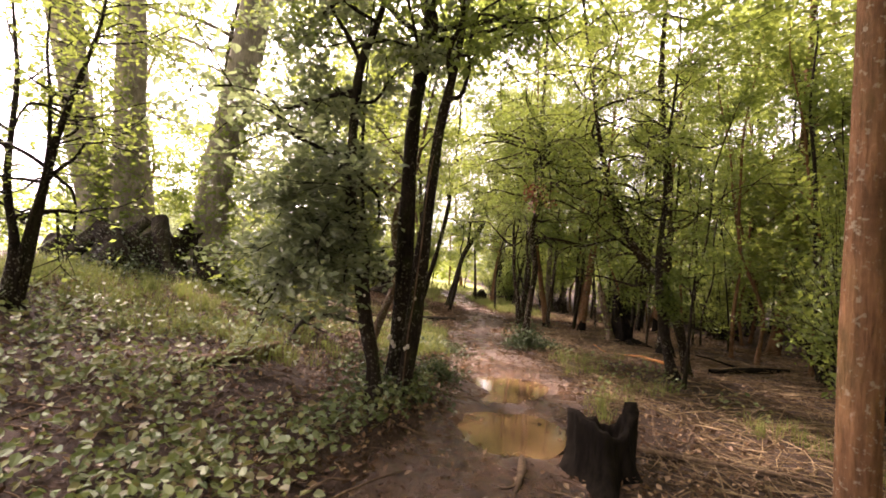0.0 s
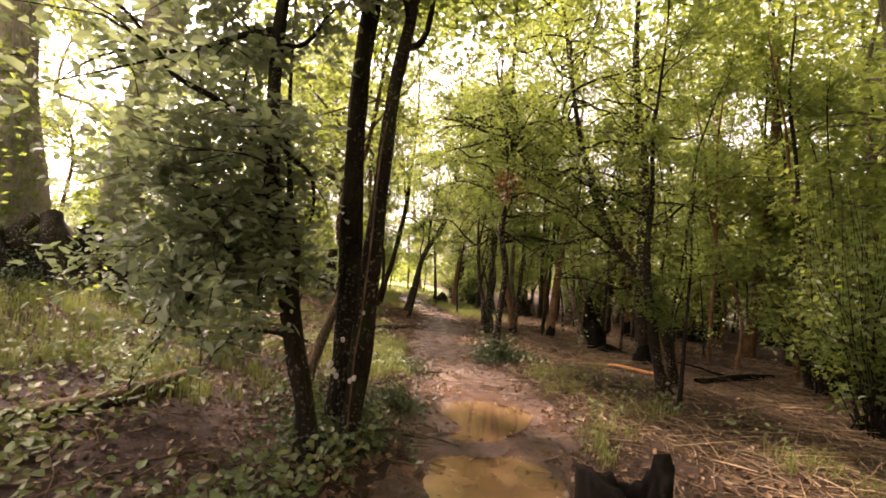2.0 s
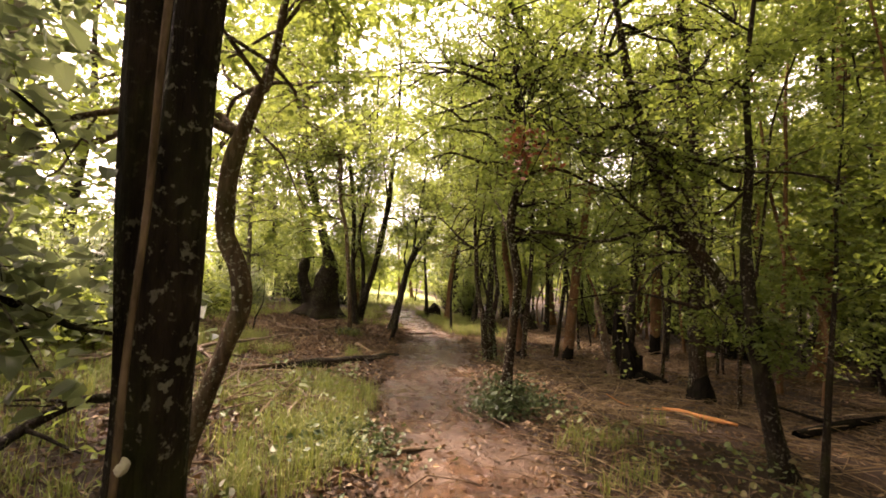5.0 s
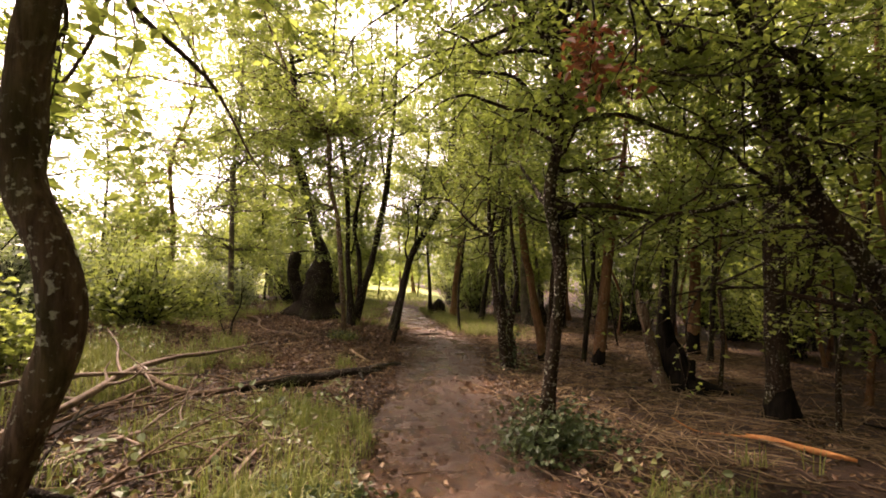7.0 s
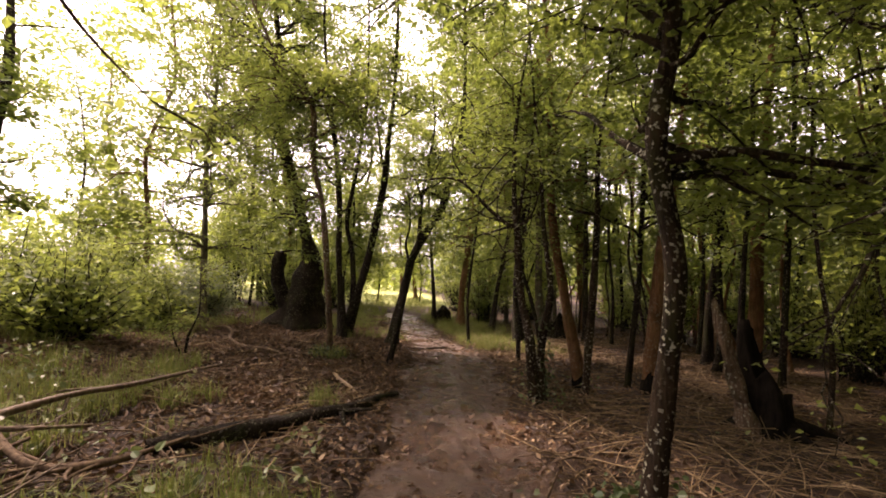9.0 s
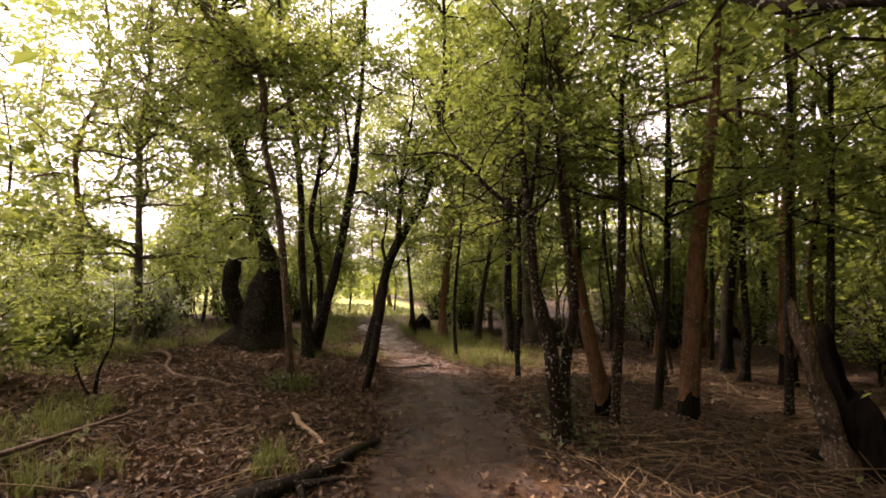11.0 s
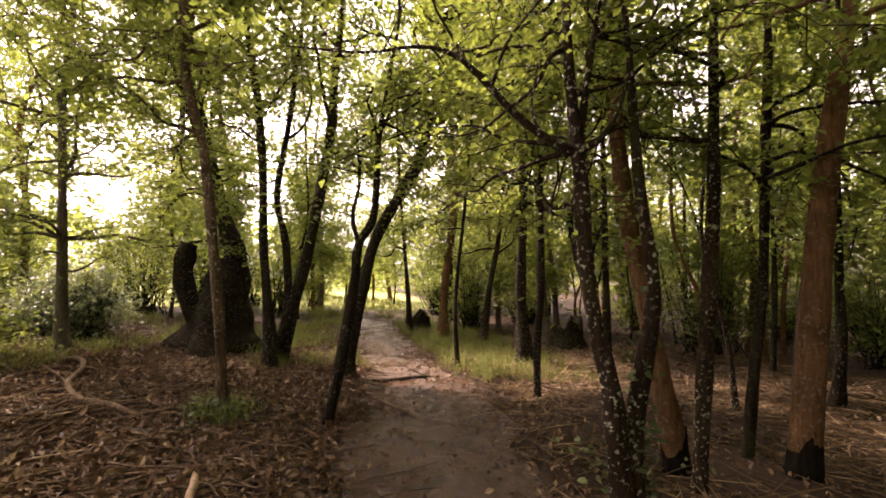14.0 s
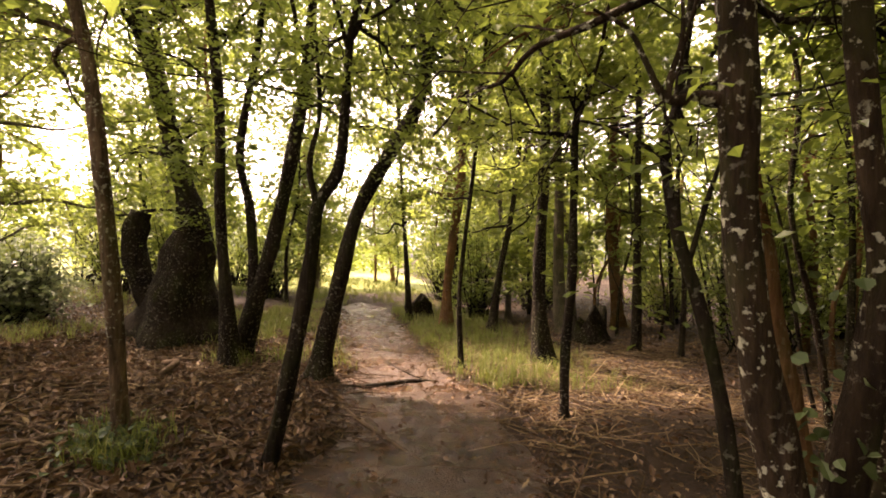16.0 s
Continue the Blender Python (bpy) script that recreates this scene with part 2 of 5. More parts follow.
# ---- mesh helpers ----
def mesh_from(name, verts, faces, material, smooth_shade=True):
    """A mesh from arrays: faces all triangles or all quads."""
    verts, faces = np.asarray(verts, np.float32), np.asarray(faces, np.int32)
    me = bpy.data.meshes.new(name)
    n, k = faces.shape
    me.vertices.add(len(verts))
    me.vertices.foreach_set("co", verts.ravel())
    me.loops.add(n * k)
    me.loops.foreach_set("vertex_index", faces.ravel())
    me.polygons.add(n)
    me.polygons.foreach_set("loop_start", np.arange(0, n * k, k, dtype=np.int32))
    me.polygons.foreach_set("use_smooth", np.full(n, smooth_shade))
    me.update(calc_edges=True)
    me.materials.append(material)
    return me


def piece(name, me, parent=None, label="", kind=""):
    ob = new(name, me)
    if parent is not None:
        ob.parent = parent
        ob.matrix_parent_inverse = parent.matrix_basis.inverted()
    return tagged(ob, label, kind=kind)


def base(name, x, y, z, label, category, group=""):
    ob = new(name)
    ob.empty_display_size = 0.2
    ob.location = (x, y, z)
    return tagged(ob, label, category, group)


def curve_through(pts, steps):
    """Catmull-Rom through rows of x, y, z, r."""
    p = np.asarray(pts, float)
    p = np.vstack([2 * p[0] - p[1], p, 2 * p[-1] - p[-2]])
    out = []
    for i in range(1, len(p) - 2):
        for u in np.arange(steps) / steps:
            a, b, c, d = p[i - 1:i + 3]
            out.append(0.5 * (2 * b + (c - a) * u + (2 * a - 5 * b + 4 * c - d) * u * u + (3 * b - a - 3 * c + d) * u ** 3))
    out.append(p[-2])
    out = np.array(out)
    out[:, 3] = np.maximum(out[:, 3], 0.002)
    return out


class Tubes:
    """Gathers tapered tubes into one mesh."""

    def __init__(self):
        self.v, self.f, self.n = [], [], 0

    def add(self, pts, sides=8, steps=4, gnarl=0.0, flare=0.0):
        c = curve_through(pts, steps) if steps > 1 else np.asarray(pts, float)
        m = len(c)
        tang = np.gradient(c[:, :3], axis=0)
        tang /= np.linalg.norm(tang, axis=1)[:, None] + 1e-9
        ref = np.array([1.0, 0, 0]) if abs(tang[:, 0]).mean() < 0.8 else np.array([0, 1.0, 0])
        u = np.cross(tang, ref)
        u /= np.linalg.norm(u, axis=1)[:, None] + 1e-9
        w = np.cross(tang, u)
        ang = np.arange(sides) * 2 * np.pi / sides
        r = np.repeat(c[:, 3][:, None], sides, 1)
        if gnarl:
            ph = c[0, 0] * 7 + c[0, 1] * 3
            h = np.arange(m)[:, None]
            r = r * (1 + gnarl * (np.sin(2 * ang[None] + 0.31 * h + ph) * 0.6 + np.sin(3 * ang[None] - 0.47 * h + 2 * ph) * 0.5 + 0.6 * np.sin(0.9 * h + ph)))
        if flare:
            d = np.linalg.norm(c[:, :3] - c[0, :3], axis=1)[:, None]
            r = r * (1 + flare * np.exp(-d / (1.5 * c[0, 3])) * (1 + 0.6 * np.cos(4 * ang[None] + c[0, 0] * 5)))
        v = c[:, None, :3] + r[..., None] * (np.cos(ang)[None, :, None] * u[:, None] + np.sin(ang)[None, :, None] * w[:, None])
        i, j = np.meshgrid(np.arange(m - 1), np.arange(sides), indexing="ij")
        a, b = i * sides + j, i * sides + (j + 1) % sides
        self.start, self.sides = self.n, sides
        self.v.append(v.reshape(-1, 3))
        self.f.append(np.stack([a, b, b + sides, a + sides], -1).reshape(-1, 4) + self.n)
        self.n += m * sides
        # close the far end
        tip = self.n - sides
        cap = np.array([[tip + k, tip + k + 1, tip + sides - 2 - k, tip + sides - 1 - k] for k in range(0, sides // 2 - 1)])
        if len(cap):
            self.f.append(cap[:, ::1])
        return c

    def mesh(self, name, material):
        return mesh_from(name, np.vstack(self.v), np.vstack(self.f), material)


def leaves(name, P, size, material, r, tilt=0.6, broad=0.62, droop=0.25, lobes=False):
    """Many folded leaves at the points P, each with its own turn."""
    P = np.asarray(P, float)
    n = len(P)
    nrm = np.stack([r.normal(0, tilt, n), r.normal(0, tilt, n), np.ones(n)], 1)
    nrm /= np.linalg.norm(nrm, axis=1)[:, None]
    az = r.uniform(0, 2 * np.pi, n)
    d = np.stack([np.cos(az), np.sin(az), -droop + r.normal(0, 0.25, n)], 1)
    d -= nrm * (d * nrm).sum(1)[:, None]
    d /= np.linalg.norm(d, axis=1)[:, None] + 1e-9
    w = np.cross(nrm, d)
    s = (size * r.uniform(0.6, 1.35, n))[:, None]
    fold = r.uniform(0.05, 0.22, n)[:, None]
    if not lobes:
        v = np.stack([P, P + s * (0.45 * d + 0.5 * broad * w + fold * nrm), P + s * d, P + s * (0.45 * d - 0.5 * broad * w + fold * nrm)], 1)
        k = np.arange(n)[:, None] * 4
        f = np.concatenate([k + [0, 2, 1], k + [0, 3, 2]], 0)
    else:
        b = 0.5 * broad
        v = np.stack([P, P + s * (0.22 * d + b * 0.85 * w + fold * nrm), P + s * (0.62 * d + b * 0.8 * w + fold * nrm * 0.8), P + s * (1.0 * d - 0.05 * nrm),
                      P + s * (0.62 * d - b * 0.8 * w + fold * nrm * 0.8), P + s * (0.22 * d - b * 0.85 * w + fold * nrm)], 1)
        k = np.arange(n)[:, None] * 6
        f = np.concatenate([k + [0, 2, 1], k + [0, 3, 2], k + [0, 4, 3], k + [0, 5, 4]], 0)
    return mesh_from(name, v.reshape(-1, 3), f, material, False)


def blades(name, P, height, width, material, r, lean=0.75):
    """Grass blades or stalks that stand at P."""
    P = np.asarray(P, float)
    mid_of = P[r.integers(0, len(P), len(P) // 12 + 1)]
    P = mid_of[r.integers(0, len(mid_of), len(P))] + r.normal(0, 0.045, P.shape) * [1, 1, 0]
    P[:, 2] = top(P[:, 0], P[:, 1]) - 0.005
    n = len(P)
    az = r.uniform(0, 2 * np.pi, n)
    out = np.stack([np.cos(az), np.sin(az), np.zeros(n)], 1)
    side = np.stack([-np.sin(az), np.cos(az), np.zeros(n)], 1)
    h = (height * r.uniform(0.4, 1.3, n))[:, None]
    k = np.abs(r.normal(0, lean, n))[:, None]
    w = width * r.uniform(0.6, 1.3, n)[:, None]
    up = np.array([0, 0, 1.0])
    mid, tip = P + h * (0.55 * up + 0.3 * k * out), P + h * ((1 - 0.35 * np.minimum(k, 1.6)) * up + 0.95 * k * out)
    v = np.stack([P - side * w, P + side * w, mid + side * w * 0.8, mid - side * w * 0.8, tip], 1)
    i = np.arange(n)[:, None] * 5
    f = np.concatenate([i + [0, 1, 2], i + [0, 2, 3], i + [3, 2, 4]], 0)
    return mesh_from(name, v.reshape(-1, 3), f, material, False)


# ---- trees ----
WALK_Y, WALK_X = [-1.0, 0, 2.8, 5.2, 8.4, 11.7, 12.5], [0.0, 0.0, 0.43, 0.58, 0.71, 1.51, 1.6]


def overgrown(p, room=0.95, head=2.75):
    """Where growth would hang into the way that people walk."""
    p = np.atleast_2d(p)
    near = np.abs(p[:, 0] - np.interp(p[:, 1], WALK_Y, WALK_X)) < room
    return near & (p[:, 1] > -1.2) & (p[:, 1] < 12.6) & (p[:, 2] < head)


def grow(branches, spots, stems, r, zmin, zmax, n, length, per, lift=0.35, spread=0.10, toward=None, twigs=6, thick=0.011, coarse=False, single=False):
    """Branches with twigs out of the stems, and the places of their leaves."""
    rows = np.vstack([s[(s[:, 2] >= zmin)] if (s[:, 2] >= zmin).any() else s[-2:] for s in stems])
    rows = rows[rows[:, 2] <= zmax] if (rows[:, 2] <= zmax).any() else rows
    tubes = Tubes()
    for _ in range(n):
        o = rows[r.integers(len(rows))]
        az = r.uniform(0, 2 * np.pi)
        if toward is not None and r.random() < 0.75:
            az = toward + r.normal(0, 0.55)
        L = length * r.uniform(0.45, 1.2)
        up = lift + r.normal(0, 0.25)
        d = np.array([np.cos(az), np.sin(az), up])
        pts = [np.append(o[:3], min(o[3] * 0.6, thick * (1 + L)))]
        rad = pts[0][3]
        p = o[:3].copy()
        bends = 4 if coarse else 6
        for k in range(bends):
            d = d / np.linalg.norm(d) + r.normal(0, 0.27 if coarse else 0.33, 3) + np.array([0, 0, -0.05])
            p = p + d / np.linalg.norm(d) * L / bends
            pts.append(np.append(p, rad * (1 - 0.88 * (k + 1) / bends)))
        if overgrown(np.array(pts)[1:, :3]).any():
            continue
        if single or not coarse:
            tubes = Tubes()
        c = tubes.add(pts, 3 if coarse else 5, 1 if coarse else 3)
        root, ring = tubes.start, tubes.sides
        for _ in range(twigs):
            spot = int(r.integers(len(c) // 4, len(c)))
            q = c[spot]
            e = d / np.linalg.norm(d) * 0.5 + r.normal(0, 0.7, 3) * [1, 1, 0.5]
            e /= np.linalg.norm(e)
            l = L * r.uniform(0.18, 0.45)
            mid = q[:3] + e * l * 0.5 + r.normal(0, 0.05, 3)
            end = q[:3] + e * l + np.array([0, 0, -0.12 * l])
            if overgrown(end).any():
                continue
            if not coarse:
                tubes.add([[*q[:3], rad * 0.32], [*mid, rad * 0.22], [*end, 0.002]], 3, 1)
                a, s = root + spot * ring, tubes.start
                tubes.f.append(np.array([[a, a + 1, s + 1, s]]))
            u = r.uniform(0.05, 1.08, per)[:, None]
            line = np.where(u < 0.5, q[:3] + (mid - q[:3]) * u * 2, mid + (end - mid) * (u * 2 - 1))
            line = line + r.normal(0, spread, (per, 3)) * [1, 1, 0.6]
            spots.append(line[~overgrown(line, 0.8, 2.6)])
        if single or not coarse:
            branches.append(tubes)
    if coarse and not single:
        branches.append(tubes)


def tree(name, label, stems, material, leaf_mat, crown, seed, extend=2.5, size=0.07, sides=12, group="", gnarl=0.10, flare=0.4, kinds=None, tilt=0.6, category="tree", thicker=1.6, lobes=False, foot=0.0, high=0):
    """A tree of one or more stems. crown: dicts for grow(); high: mostly unseen boughs far overhead, added to shade the
    floor.
    """
    r = np.random.default_rng(seed)
    x, y, z = stems[0][0][:3]
    root = base(name, x, y, float(top(x, y)), label, category, group)
    lines = []
    for i, s in enumerate(stems):
        s = [list(q) for q in s]
        if extend and (kinds is None or kinds[i] == "trunk"):
            a, b = np.array(s[-2][:3]), np.array(s[-1][:3])
            d = (b - a) / np.linalg.norm(b - a)
            p, rad = b, s[-1][3]
            rise = extend + (max(0.0, 11.5 - extend - s[-1][2]) if high else 0)
            for k in range(3):
                d = d + np.array([r.normal(0, 0.12), r.normal(0, 0.12), 0.25 if not high else 0.7])
                d /= np.linalg.norm(d)
                p = p + d * rise / 3
                s.append([*p, rad * (1 - 0.27 * (k + 1))])
        ground_stem = kinds is None or kinds[i] == "trunk"
        if ground_stem:
            s[0][2] = float(top(s[0][0], s[0][1])) - 0.06
        t = Tubes()
        lines.append(t.add(s, sides if ground_stem else 8, 6, gnarl, flare if ground_stem else 0))
        piece("trunk" if ground_stem else "limb", t.mesh(name + "_stem", material), root)
    if foot:
        c = lines[0]
        k = max(4, int((c[:, 2] < c[0, 2] + foot).sum()))
        t = Tubes()
        t.add([[*q[:3], q[3] * (1.035 if i < k - 1 else 0.99)] for i, q in enumerate(c[:k])], sides, 1, gnarl, flare)
        ring = np.arange(sides) * 2 * np.pi / sides
        t.v[0][-sides:, 2] += 0.07 * np.sin(ring + seed) + 0.05 * np.sin(2 * ring + 2 * seed) + r.uniform(-0.02, 0.02, sides)
        t.f = t.f[:1]
        piece("charred_foot", t.mesh(name + "_foot", CHAR), root, "blackened burnt bark at the foot")
    branches, spots = [], []
    for c in crown:
        c = dict(c)
        if not c.get("coarse"):
            c["per"] = int(c["per"] * thicker)
        grow(branches, spots, lines, r, **c)
    for t in branches:
        if t.n:
            piece("branch", t.mesh(name + "_branch", material), root, kind="stuff" if len(branches) < 4 else "")
    # boughs above the view, added only to cast shade on the floor
    if high:
        boughs, upper = [], []
        grow(boughs, upper, lines, r, 7.2, 16, high, 3.4, 34, lift=0.2, spread=0.42, twigs=6, coarse=True, thick=0.012)
        piece("bough", boughs[0].mesh(name + "_shade_bough", material), root, kind="stuff")
        piece("foliage", leaves(name + "_shade_crown", np.vstack(upper), 0.21, leaf_mat, r, tilt), root, kind="stuff")
    if spots:
        piece("foliage", leaves(name + "_foliage", np.vstack(spots), size, leaf_mat, r, tilt, lobes=lobes), root, kind="stuff")
    return root


# ---- ground and path ----
def ground():
    far = np.array([60, 90, 150, 260, 420])
    xs = np.concatenate([-far[::-1], np.arange(-45, -7, 1.5), np.arange(-7, 9, 0.12), np.arange(9, 45, 1.5), far])
    ys = np.concatenate([-far[::-1], np.arange(-45, -2, 1.5), np.arange(-2, 25, 0.12), np.arange(25, 52, 0.5), np.arange(53, 90, 3), far[2:]])
    X, Y = np.meshgrid(xs, ys)
    Z = soil_top(X, Y)
    n = len(xs)
    i, j = np.meshgrid(np.arange(len(ys) - 1), np.arange(n - 1), indexing="ij")
    a = i * n + j
    f = np.stack([a, a + 1, a + n + 1, a + n], -1).reshape(-1, 4)
    me = mesh_from("ground", np.stack([X, Y, Z], -1).reshape(-1, 3), f, SOIL)
    at = me.attributes.new("meadow", "FLOAT", "POINT")
    lawn = np.maximum(smooth(-X - 0.12 * Y, 6.5, 10), smooth(Y + 0.5 * np.minimum(-X, 6), 27, 34) * smooth(8 - X, 0, 6))
    at.data.foreach_set("value", lawn.ravel().astype(np.float32))
    tagged(new("ground", me), "brown leaf-littered woodland soil with patches of grass", "ground", kind="structure")
    ys = np.concatenate([np.arange(-5, 0, 0.12), np.arange(0, 20, 0.035), np.arange(20, 27.1, 0.12)])
    c = np.linspace(-1.2, 1.2, 56)
    a, b = path_edges(ys)
    X = ((a + b) / 2)[:, None] + ((b - a) / 2)[:, None] * c[None]
    Y = np.repeat(ys[:, None], len(c), 1)
    Z = path_top(X, Y)
    n = len(c)
    i, j = np.meshgrid(np.arange(len(ys) - 1), np.arange(n - 1), indexing="ij")
    k = i * n + j
    f = np.stack([k, k + 1, k + n + 1, k + n], -1).reshape(-1, 4)
    me = mesh_from("path", np.stack([X, Y, Z], -1).reshape(-1, 3), f, MUD)
    tagged(new("path", me), "trodden path of wet brown mud between the trees", "path", kind="structure")
    for px, py, a, b, d in PUDDLES:
        ang = np.linspace(0, 2 * np.pi, 48, endpoint=False)
        z = float(path_top(np.array(px), np.array(py))) + 0.5 * d
        s = np.concatenate([[0.0], np.linspace(0.3, 1.12, 6)])
        X = px + a * s[:, None] * np.cos(ang)[None] * (1 + 0.08 * np.sin(3 * ang + px)[None])
        Y = py + b * s[:, None] * np.sin(ang)[None]
        i, j = np.meshgrid(np.arange(6), np.arange(48), indexing="ij")
        k, q = i * 48 + j, i * 48 + (j + 1) % 48
        me = mesh_from("puddle", np.stack([X, Y, np.full_like(X, z)], -1).reshape(-1, 3), np.stack([k, k + 48, q + 48, q], -1).reshape(-1, 4), WATER)
        tagged(new("water", me), "shallow puddle of muddy brown rainwater on the path", "puddle", kind="structure")


ground()

# ---- trees along the path ----
YOUNG_TREE = tree("young_tree", "slender dark-barked tree with greyish leaves paled by glare beside the path", [
    [(-0.39, 4.69, 0.17, 0.083), (-0.42, 4.68, 0.48, 0.072), (-0.51, 4.67, 0.86, 0.072), (-0.59, 4.66, 1.3, 0.066), (-0.67, 4.65, 1.57, 0.061), (-0.74, 4.64, 1.96, 0.055), (-0.78, 4.61, 2.84, 0.044), (-0.74, 4.58, 3.44, 0.044), (-0.61, 4.56, 3.85, 0.033), (-0.52, 4.54, 4.24, 0.028)],
    [(-0.74, 4.58, 3.44, 0.028), (-0.87, 4.58, 3.66, 0.022), (-1.08, 4.57, 3.98, 0.017), (-1.25, 4.56, 4.36, 0.011)],
    [(-0.33, 4.76, 0.2, 0.05), (-0.40, 4.74, 0.5, 0.042), (-0.48, 4.72, 0.86, 0.038), (-0.55, 4.72, 1.25, 0.034), (-0.57, 4.73, 1.65, 0.028), (-0.64, 4.76, 2.0, 0.022), (-0.7, 4.8, 2.6, 0.014)]],
    BARK_DARK, LEAF_GREY_GLARE, [dict(zmin=1.4, zmax=3.4, n=30, length=1.6, per=28, lift=0.12, toward=3.0), dict(zmin=1.3, zmax=2.6, n=10, length=1.1, per=24, lift=0.1, toward=1.9), dict(zmin=2.6, zmax=8, n=18, length=1.5, per=34)], 11, kinds=["trunk","limb","trunk"], size=0.08, lobes=True)
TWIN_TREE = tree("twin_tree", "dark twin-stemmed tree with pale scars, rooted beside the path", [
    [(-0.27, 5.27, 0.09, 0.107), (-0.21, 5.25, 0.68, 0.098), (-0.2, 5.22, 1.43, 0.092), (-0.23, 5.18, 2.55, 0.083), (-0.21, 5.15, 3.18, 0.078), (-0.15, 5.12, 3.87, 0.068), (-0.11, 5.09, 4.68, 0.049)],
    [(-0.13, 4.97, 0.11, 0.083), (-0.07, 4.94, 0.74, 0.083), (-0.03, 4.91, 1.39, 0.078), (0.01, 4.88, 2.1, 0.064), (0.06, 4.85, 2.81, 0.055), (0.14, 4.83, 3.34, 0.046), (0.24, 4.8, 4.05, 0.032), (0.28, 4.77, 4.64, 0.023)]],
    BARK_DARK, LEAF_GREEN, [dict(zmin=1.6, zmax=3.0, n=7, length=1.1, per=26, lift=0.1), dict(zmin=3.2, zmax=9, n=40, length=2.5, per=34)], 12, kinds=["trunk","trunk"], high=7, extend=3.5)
tree("young_tree", "straight orange-brown barked trunk at the wood edge", [
    [(1.68, 1.71, 0.03, 0.07), (1.64, 1.69, 0.77, 0.068), (1.61, 1.66, 1.55, 0.066), (1.59, 1.63, 2.27, 0.058), (1.55, 1.6, 2.99, 0.045), (1.49, 1.56, 4.02, 0.031)]],
    BARK_ORANGE, LEAF_GREEN, [dict(zmin=3.4, zmax=9, n=16, length=1.6, per=30)], 13, high=8, extend=3.5, flare=0.3, gnarl=0.03, sides=18)
tree("young_tree", "dark leaning trunk with a low clump of leaves", [
    [(4.1, 7.4, -0.05, 0.088), (3.94, 7.4, 0.53, 0.075), (3.86, 7.41, 0.99, 0.07), (3.80, 7.42, 1.4, 0.06), (3.78, 7.46, 2.0, 0.048), (3.86, 7.5, 2.8, 0.036), (3.84, 7.5, 3.6, 0.026)]],
    BARK_DARK, LEAF_GREEN, [dict(zmin=1.15, zmax=1.7, n=7, length=0.5, per=26, lift=0.0, spread=0.06, thick=0.006), dict(zmin=2.2, zmax=7, n=16, length=1.1, per=22)], 14, size=0.055, extend=2.5)
tree("bent_tree", "crooked spotted tree that leans over towards the path", [
    [(4.78, 8.2, -0.1, 0.09), (4.58, 8.13, 0.6, 0.08), (4.26, 8.05, 1.3, 0.076), (3.98, 8.0, 1.64, 0.074), (3.6, 8.0, 2.1, 0.07), (3.31, 8.0, 2.6, 0.062), (3.08, 8.0, 3.25, 0.052), (2.9, 8.0, 3.9, 0.042), (2.72, 7.96, 4.8, 0.03)]],
    BARK_SPOTTED, LEAF_LIGHT, [dict(zmin=1.5, zmax=4.4, n=26, length=1.5, per=11, lift=0.15, twigs=8, thick=0.012), dict(zmin=4.4, zmax=12, n=26, length=2.6, per=32)], 114, size=0.055, high=5, extend=4.5)
tree("sapling", "thin dark bare sapling", [
    [(4.03, 6.99, -0.06, 0.031), (4.03, 6.94, 0.56, 0.026), (4.04, 6.9, 1.19, 0.021), (4.05, 6.86, 1.81, 0.016)]],
    BARK_DARK, LEAF_GREEN, [dict(zmin=1.3, zmax=4, n=8, length=0.7, per=22)], 15, extend=1.5, size=0.055)
tree("hawthorn_tree", "lichen-spotted tree with ivy at its foot beside the path", [
    [(2.06, 9.24, 0.05, 0.08), (2.1, 9.19, 0.58, 0.062), (2.14, 9.17, 1.03, 0.058), (2.18, 9.13, 1.63, 0.053), (2.07, 9.11, 2.27, 0.05), (2.14, 9.08, 2.82, 0.046), (2.11, 9.05, 3.41, 0.042), (2.03, 9.03, 4.01, 0.04), (2.1, 8.98, 4.76, 0.03)]],
    BARK_SPOTTED, LEAF_GREEN, [dict(zmin=1.9, zmax=4.2, n=44, length=1.9, per=40, lift=0.12), dict(zmin=3.5, zmax=9, n=36, length=2.5, per=40)], 16, high=8, extend=4, size=0.055, sides=16, gnarl=0.07)
tree("tree", "brown-barked straight tree with dark bent branches", [
    [(5.51, 10.37, -0.01, 0.165), (5.44, 10.35, 0.58, 0.131), (5.38, 10.31, 1.54, 0.124), (5.35, 10.25, 2.71, 0.11), (5.27, 10.2, 3.94, 0.096), (5.1, 10.17, 4.97, 0.083), (4.97, 10.12, 6.35, 0.055)]],
    BARK_SPOTTED, LEAF_LIGHT, [dict(zmin=2.0, zmax=4.5, n=18, length=2.2, per=7, lift=0.1, twigs=8), dict(zmin=4.4, zmax=10, n=22, length=2.8, per=30)], 17, high=9, extend=3, size=0.06, foot=0.5, flare=0.2)
